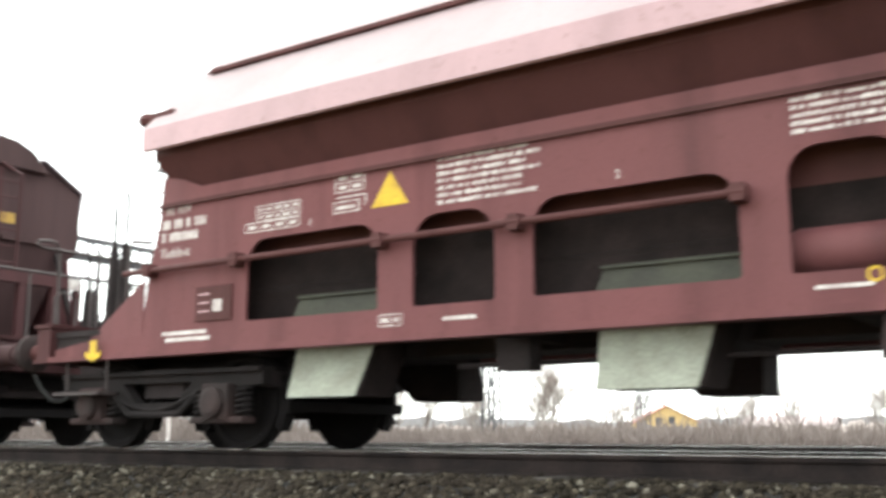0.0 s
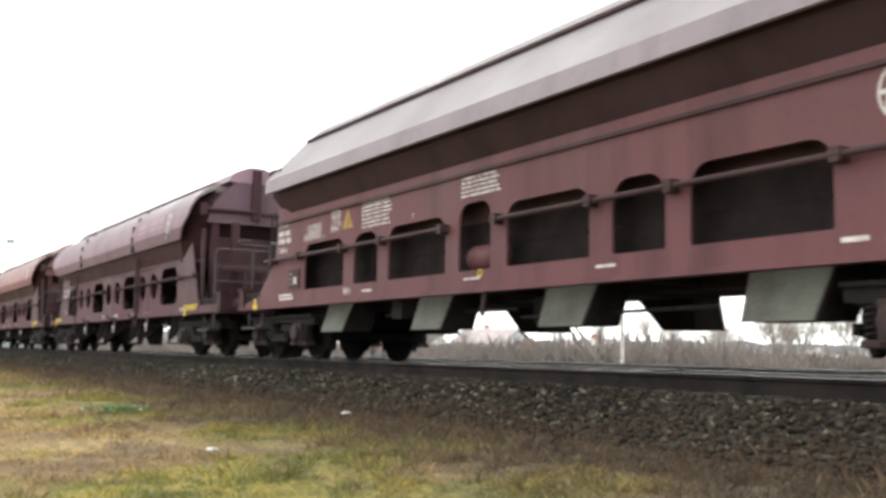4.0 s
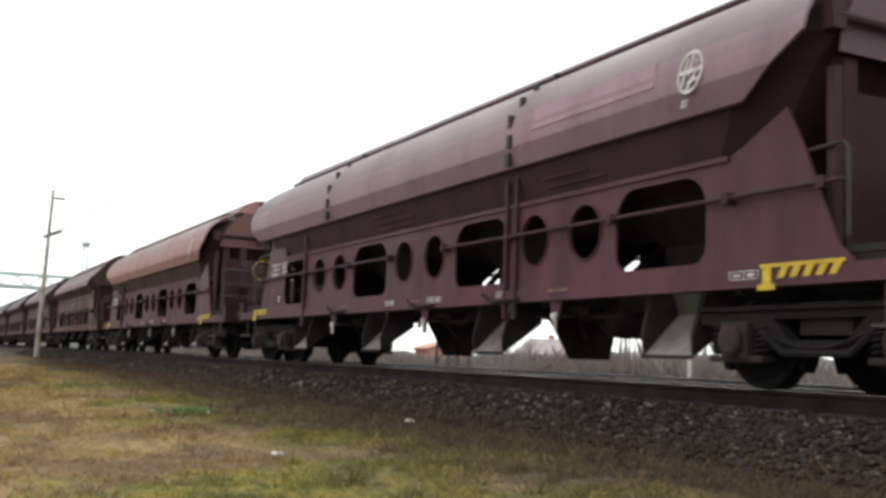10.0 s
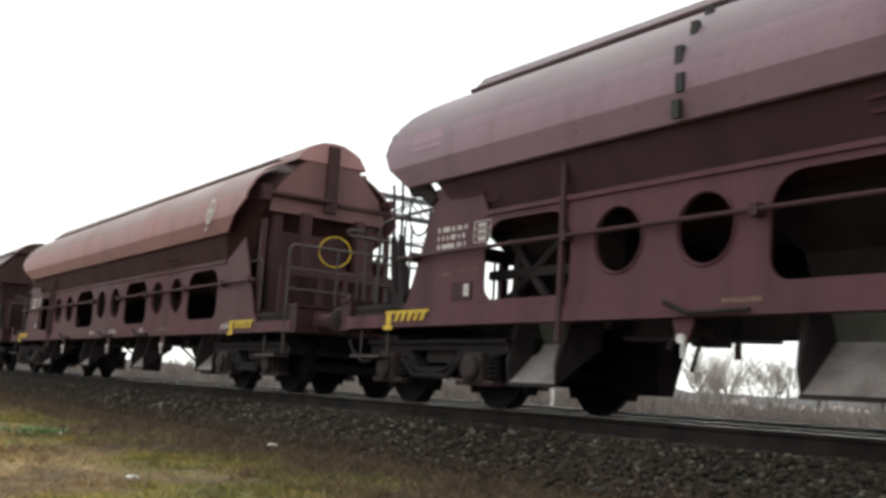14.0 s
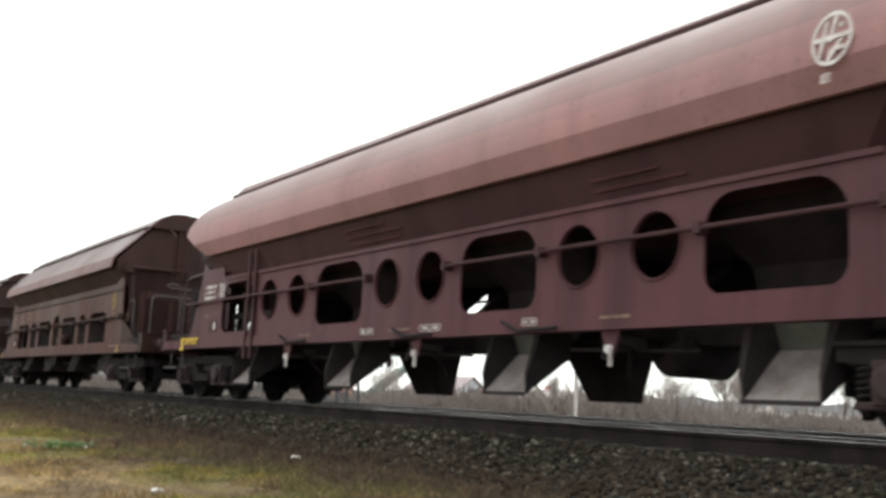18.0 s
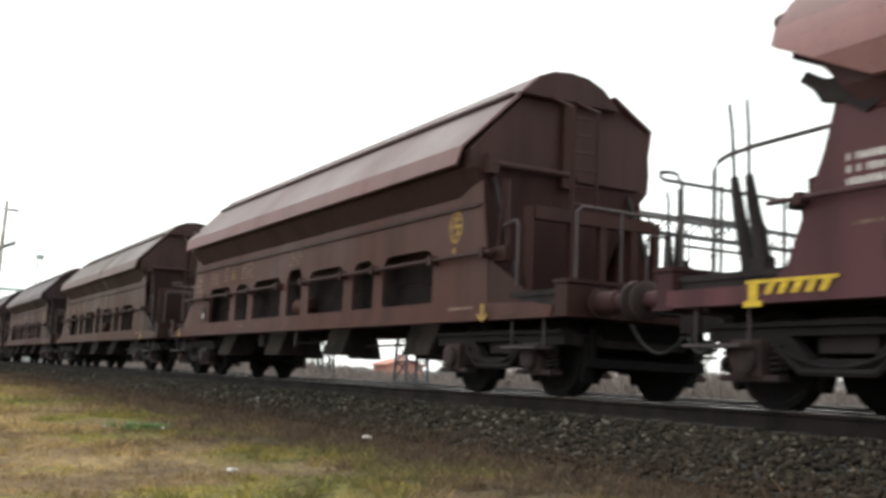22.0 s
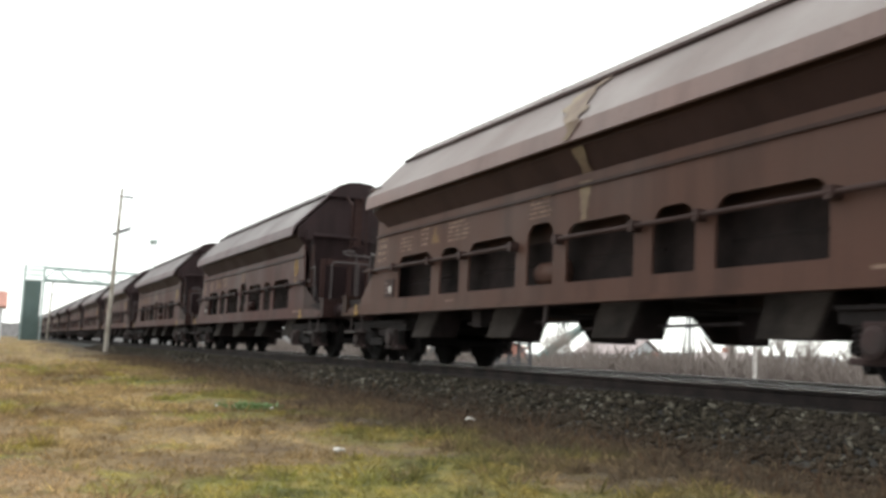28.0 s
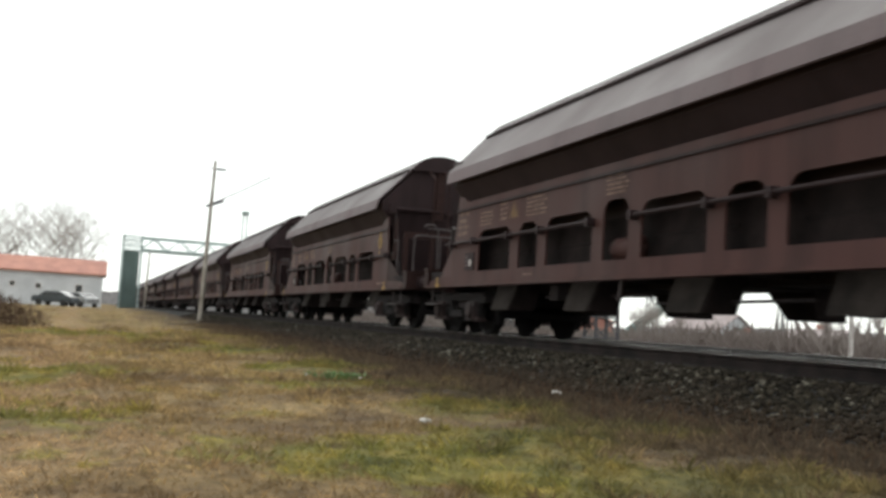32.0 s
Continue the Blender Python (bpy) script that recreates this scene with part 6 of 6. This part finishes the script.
def car(x, y, z, turn, paint, label):
    c = thing("car", label, "car", (x, y, z), "parked cars")
    c.matrix_basis = pose(x, y, z, 0, 0, turn)
    prof = [(-2.1, 0.35), (-2.12, 0.8), (-1.9, 0.92), (-1.3, 0.98), (-0.75, 1.4), (0.7, 1.44), (1.55, 1.02), (2.05, 0.9), (2.12, 0.4)]
    body = plate(prof, [], -0.82, 0.82)
    bmesh.ops.bevel(body, geom=[e for e in body.edges if abs(e.verts[0].co.y) > 0.8 and abs(e.verts[1].co.y) > 0.8 and e.verts[0].co.y * e.verts[1].co.y > 0 and e.is_boundary is False], offset=0.05, segments=1, affect="EDGES")
    part("body", body, paint, c)
    for s in (-1, 1):
        part("side_window", plate([(-1.1, 1.0), (1.3, 1.02), (0.65, 1.36), (-0.7, 1.33)], [], s * 0.822, s * 0.835), M_GLASS, c)
        for wx in (-1.3, 1.3):
            bm = bmesh.new()
            disc_stack(bm, [(s * 0.68, 0.3), (s * 0.70, 0.31), (s * 0.84, 0.31), (s * 0.85, 0.2)], 16, centre=(wx, 0, 0.31))
            part("wheel", bm, M_RUBBER, c)
    bm = bmesh.new()
    hexa(bm, [(1.5, -0.68, 1.06), (1.52, -0.68, 1.07), (1.52, 0.68, 1.07), (1.5, 0.68, 1.06)], [(0.78, -0.6, 1.40), (0.8, -0.6, 1.42), (0.8, 0.6, 1.42), (0.78, 0.6, 1.40)])
    part("windscreen", bm, M_GLASS, c)
    return c


car(-105, -11.6, ground_z(-105, -11.6), 60, M_CAR, "dark parked car before the white house")
car(-109, -9.4, ground_z(-109, -9.4), 35, M_CAR_SILVER, "silver parked car before the white house")


# ---- bare trees and brush ----
def bare_tree(name, x, y, z, height, label, seed, trunks=1, spread=0.6, thin=1.0):
    rng = random.Random(seed)
    t = thing(name, label, "tree", (x, y, z), "bare trees")
    trunk, limbs, twigs = bmesh.new(), bmesh.new(), bmesh.new()

    def grow(p, d, length, r, level):
        pts = [p]
        for _ in range(3):
            d = (d + Vector((rng.uniform(-0.2, 0.2), rng.uniform(-0.2, 0.2), rng.uniform(-0.02, 0.16)))).normalized()
            p = p + d * (length / 3)
            pts.append(p)
        tube((trunk, limbs, twigs, twigs)[min(level, 3)], pts, r, (7, 5, 3, 3)[min(level, 3)], r * 0.6)
        if level < 4:
            for _ in range((5, 5, 4, 4)[level]):
                q = pts[rng.choice((1, 2, 3))] if level else pts[rng.choice((2, 3, 3))]
                a = rng.uniform(0, 6.28)
                nd = (d + spread * 1.3 * Vector((math.cos(a), math.sin(a), rng.uniform(-0.1, 0.5)))).normalized()
                grow(q, nd, length * rng.uniform(0.5, 0.75), r * 0.5, level + 1)
    for q in range(trunks):
        a = rng.uniform(0, 6.28)
        grow(Vector((0.3 * q * math.cos(a), 0.3 * q * math.sin(a), -0.3)), Vector((0.25 * (trunks > 1) * math.cos(a), 0.25 * (trunks > 1) * math.sin(a), 1)).normalized(), height * 0.52, 0.026 * height * thin, 0)
    part("trunk", trunk, M_BARK, t)
    part("branchwork", limbs, M_BARK, t)["kind"] = "stuff"
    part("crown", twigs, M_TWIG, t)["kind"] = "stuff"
    return t


bare_tree("tree", -150, -13.5, -0.8, 14.0, "tall bare winter tree behind the white house", 3, 8, 1.0, 0.22)
bare_tree("tree", -152, -19.5, -0.8, 15.0, "tall spreading bare tree behind the white house", 23, 7, 1.0, 0.22)
bare_tree("tree", -146, -23, -0.8, 9, "bare winter tree behind the white house", 8, 2, 0.7, 0.5)
bare_tree("tree", -38.8, 62.2, -0.8, 6.6, "small bare tree with several trunks", 5, 5, 0.8, 0.6)
bare_tree("tree", -43, 70, -0.9, 4.5, "bare bushy tree beyond the second track", 15, 3, 0.6, 0.6)
bare_tree("tree", -43, 48, -0.7, 4.2, "bare bushy tree beyond the tracks", 6, 3, 0.6, 0.6)
bare_tree("tree", -52, 46, -0.7, 3.8, "bare bushy tree beyond the tracks", 7, 3, 0.6, 0.6)
bare_tree("tree", -16, 74, -0.9, 5.0, "bare bushy tree beyond the tracks", 9, 3, 0.6, 0.6)
bare_tree("tree", -75, 62, -0.9, 4.0, "bare bushy tree among the houses", 10, 3, 0.6, 0.6)
bare_tree("tree", -90, 48, -0.9, 4.0, "bare bushy tree among the houses", 12, 2, 0.6, 0.6)
for q, (x, y, h) in enumerate(((-30, 56, 3.4), (-24, 60, 3.8), (-8, 62, 3.6), (0, 66, 4.4), (6, 60, 3.8), (-58, 52, 3.6), (-66, 58, 3.2), (-48, 36, 3.4), (-36, 34, 3.0), (-41, 40, 4.4), (-82, 40, 3.4), (-104, 52, 4.2))):
    bare_tree("tree", x, y, ground_z(x, y), h, "low bare winter bush beyond the second track", 30 + q, 4, 0.6, 0.5)
for q, (x, y, h) in enumerate(((-45, 52, 4.6), (-40, 55, 4.0), (-47, 58, 5.0), (-37, 50, 3.6), (-50, 49, 4.2), (-34, 66, 4.6), (-26, 72, 4.4), (-12, 70, 4.6), (-5, 74, 4.8), (-20, 66, 4.0), (-60, 62, 4.2), (-70, 50, 3.8))):
    bare_tree("tree", x, y, ground_z(x, y), h, "slender bare winter tree beyond the second track", 60 + q, 2, 0.55, 0.8)
twigs = []
for x, y in zip(rs.uniform(-150, 25, 150000), rs.uniform(15, 80, 150000)):
    d = noise.noise((x * 0.05, y * 0.07, 3.0))
    if d < -0.1:
        continue
    twigs.append((x, y, ground_z(x, y), rs.uniform(0.3, 1.25) * (0.9 + d), rs.uniform(0, 6.28), rs.uniform(0.25, 0.7), rs.uniform(0.4, 1.6), 1.0))
scatter("brush", ST_V, BL_F, twigs, M_BRUSH, "brown bare brush and dry weeds beyond the tracks", "brush")
clumps = []
for x, y in zip(rs.uniform(-420, 160, 2600), rs.uniform(95, 190, 2600)):
    clumps.append((x, y, ground_z(x, y) + rs.uniform(0.0, 1.4), rs.uniform(0.5, 1.3), rs.uniform(0, 6.28), 1.3, 1.0, 1.0))
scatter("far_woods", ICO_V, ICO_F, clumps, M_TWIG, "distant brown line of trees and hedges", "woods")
# woods on the horizon all round the far side, haze painted into their grey
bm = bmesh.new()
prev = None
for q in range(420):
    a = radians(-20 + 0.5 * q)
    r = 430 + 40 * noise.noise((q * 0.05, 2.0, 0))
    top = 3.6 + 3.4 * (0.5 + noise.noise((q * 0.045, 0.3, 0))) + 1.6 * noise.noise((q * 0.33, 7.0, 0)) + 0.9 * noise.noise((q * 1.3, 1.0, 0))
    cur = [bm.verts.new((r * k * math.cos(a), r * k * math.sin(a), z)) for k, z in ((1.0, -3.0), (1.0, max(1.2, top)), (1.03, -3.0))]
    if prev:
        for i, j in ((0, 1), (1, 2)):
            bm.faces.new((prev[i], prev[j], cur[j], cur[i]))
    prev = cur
solo("backdrop", bm, M_MIST, "line of distant woods on the horizon with haze painted in grey", "backdrop", kind="structure")
conifer = bmesh.new()
for q in range(260):
    u = random.random()
    a, r = random.uniform(0, 6.28), (1 - u) * 1.1 * random.uniform(0.4, 1.0)
    p = Vector((r * math.cos(a), r * math.sin(a), 0.2 + 3.4 * u))
    e = p + Vector((math.cos(a) * 0.35, math.sin(a) * 0.35, -0.12))
    sd = Vector((-math.sin(a), math.cos(a), 0)) * 0.16
    conifer.faces.new([conifer.verts.new(k) for k in (p, e + sd, e - sd)])
tr = thing("conifer", "small dark conifer among the houses", "tree", (-108, 68, -1.6), "evergreens")
part("crown", conifer, M_SHRUB, tr)
bm = bmesh.new()
tube(bm, [(0, 0, -0.3), (0, 0, 3.2)], 0.09, 6, 0.03)
part("trunk", bm, M_BARK, tr)
bush = bmesh.new()
for q in range(5000):
    a, b, r = random.uniform(0, 6.28), random.uniform(0, 1.5), random.uniform(0.5, 1.0)
    p = Vector((1.9 * r * math.cos(a) * math.cos(b), 2.6 * r * math.sin(a) * math.cos(b), 1.05 * r * math.sin(b)))
    e = p + Vector((random.uniform(-0.2, 0.2), random.uniform(-0.2, 0.2), random.uniform(0.05, 0.3)))
    sd = Vector((random.uniform(-0.02, 0.02), random.uniform(-0.02, 0.02), 0))
    bush.faces.new([bush.verts.new(k) for k in (p - sd, p + sd, e)])
solo("bramble", bush, M_STRAW, "dark brown bramble bush at the meadow's edge", "bush", at=(-34, -11.6, -0.75))


# ---- everything that moves: the train and its turning wheels ----
def motions():
    steps = [q * 0.5 for q in range(65)]
    for w, centre in WAGONS:
        walk(w, [(t, pose(centre + gone(t), 0, 0)) for t in steps])
    ticks = [4 * q / 30 for q in range(241)]
    spin = [(t, math.degrees(gone(t) / TREAD)) for t in ticks]
    for o in WHEELSETS:
        x = o.matrix_basis.translation.x
        walk(o, [(t, pose(x, 0, AXLE, 0, a, 0)) for t, a in spin])


motions()
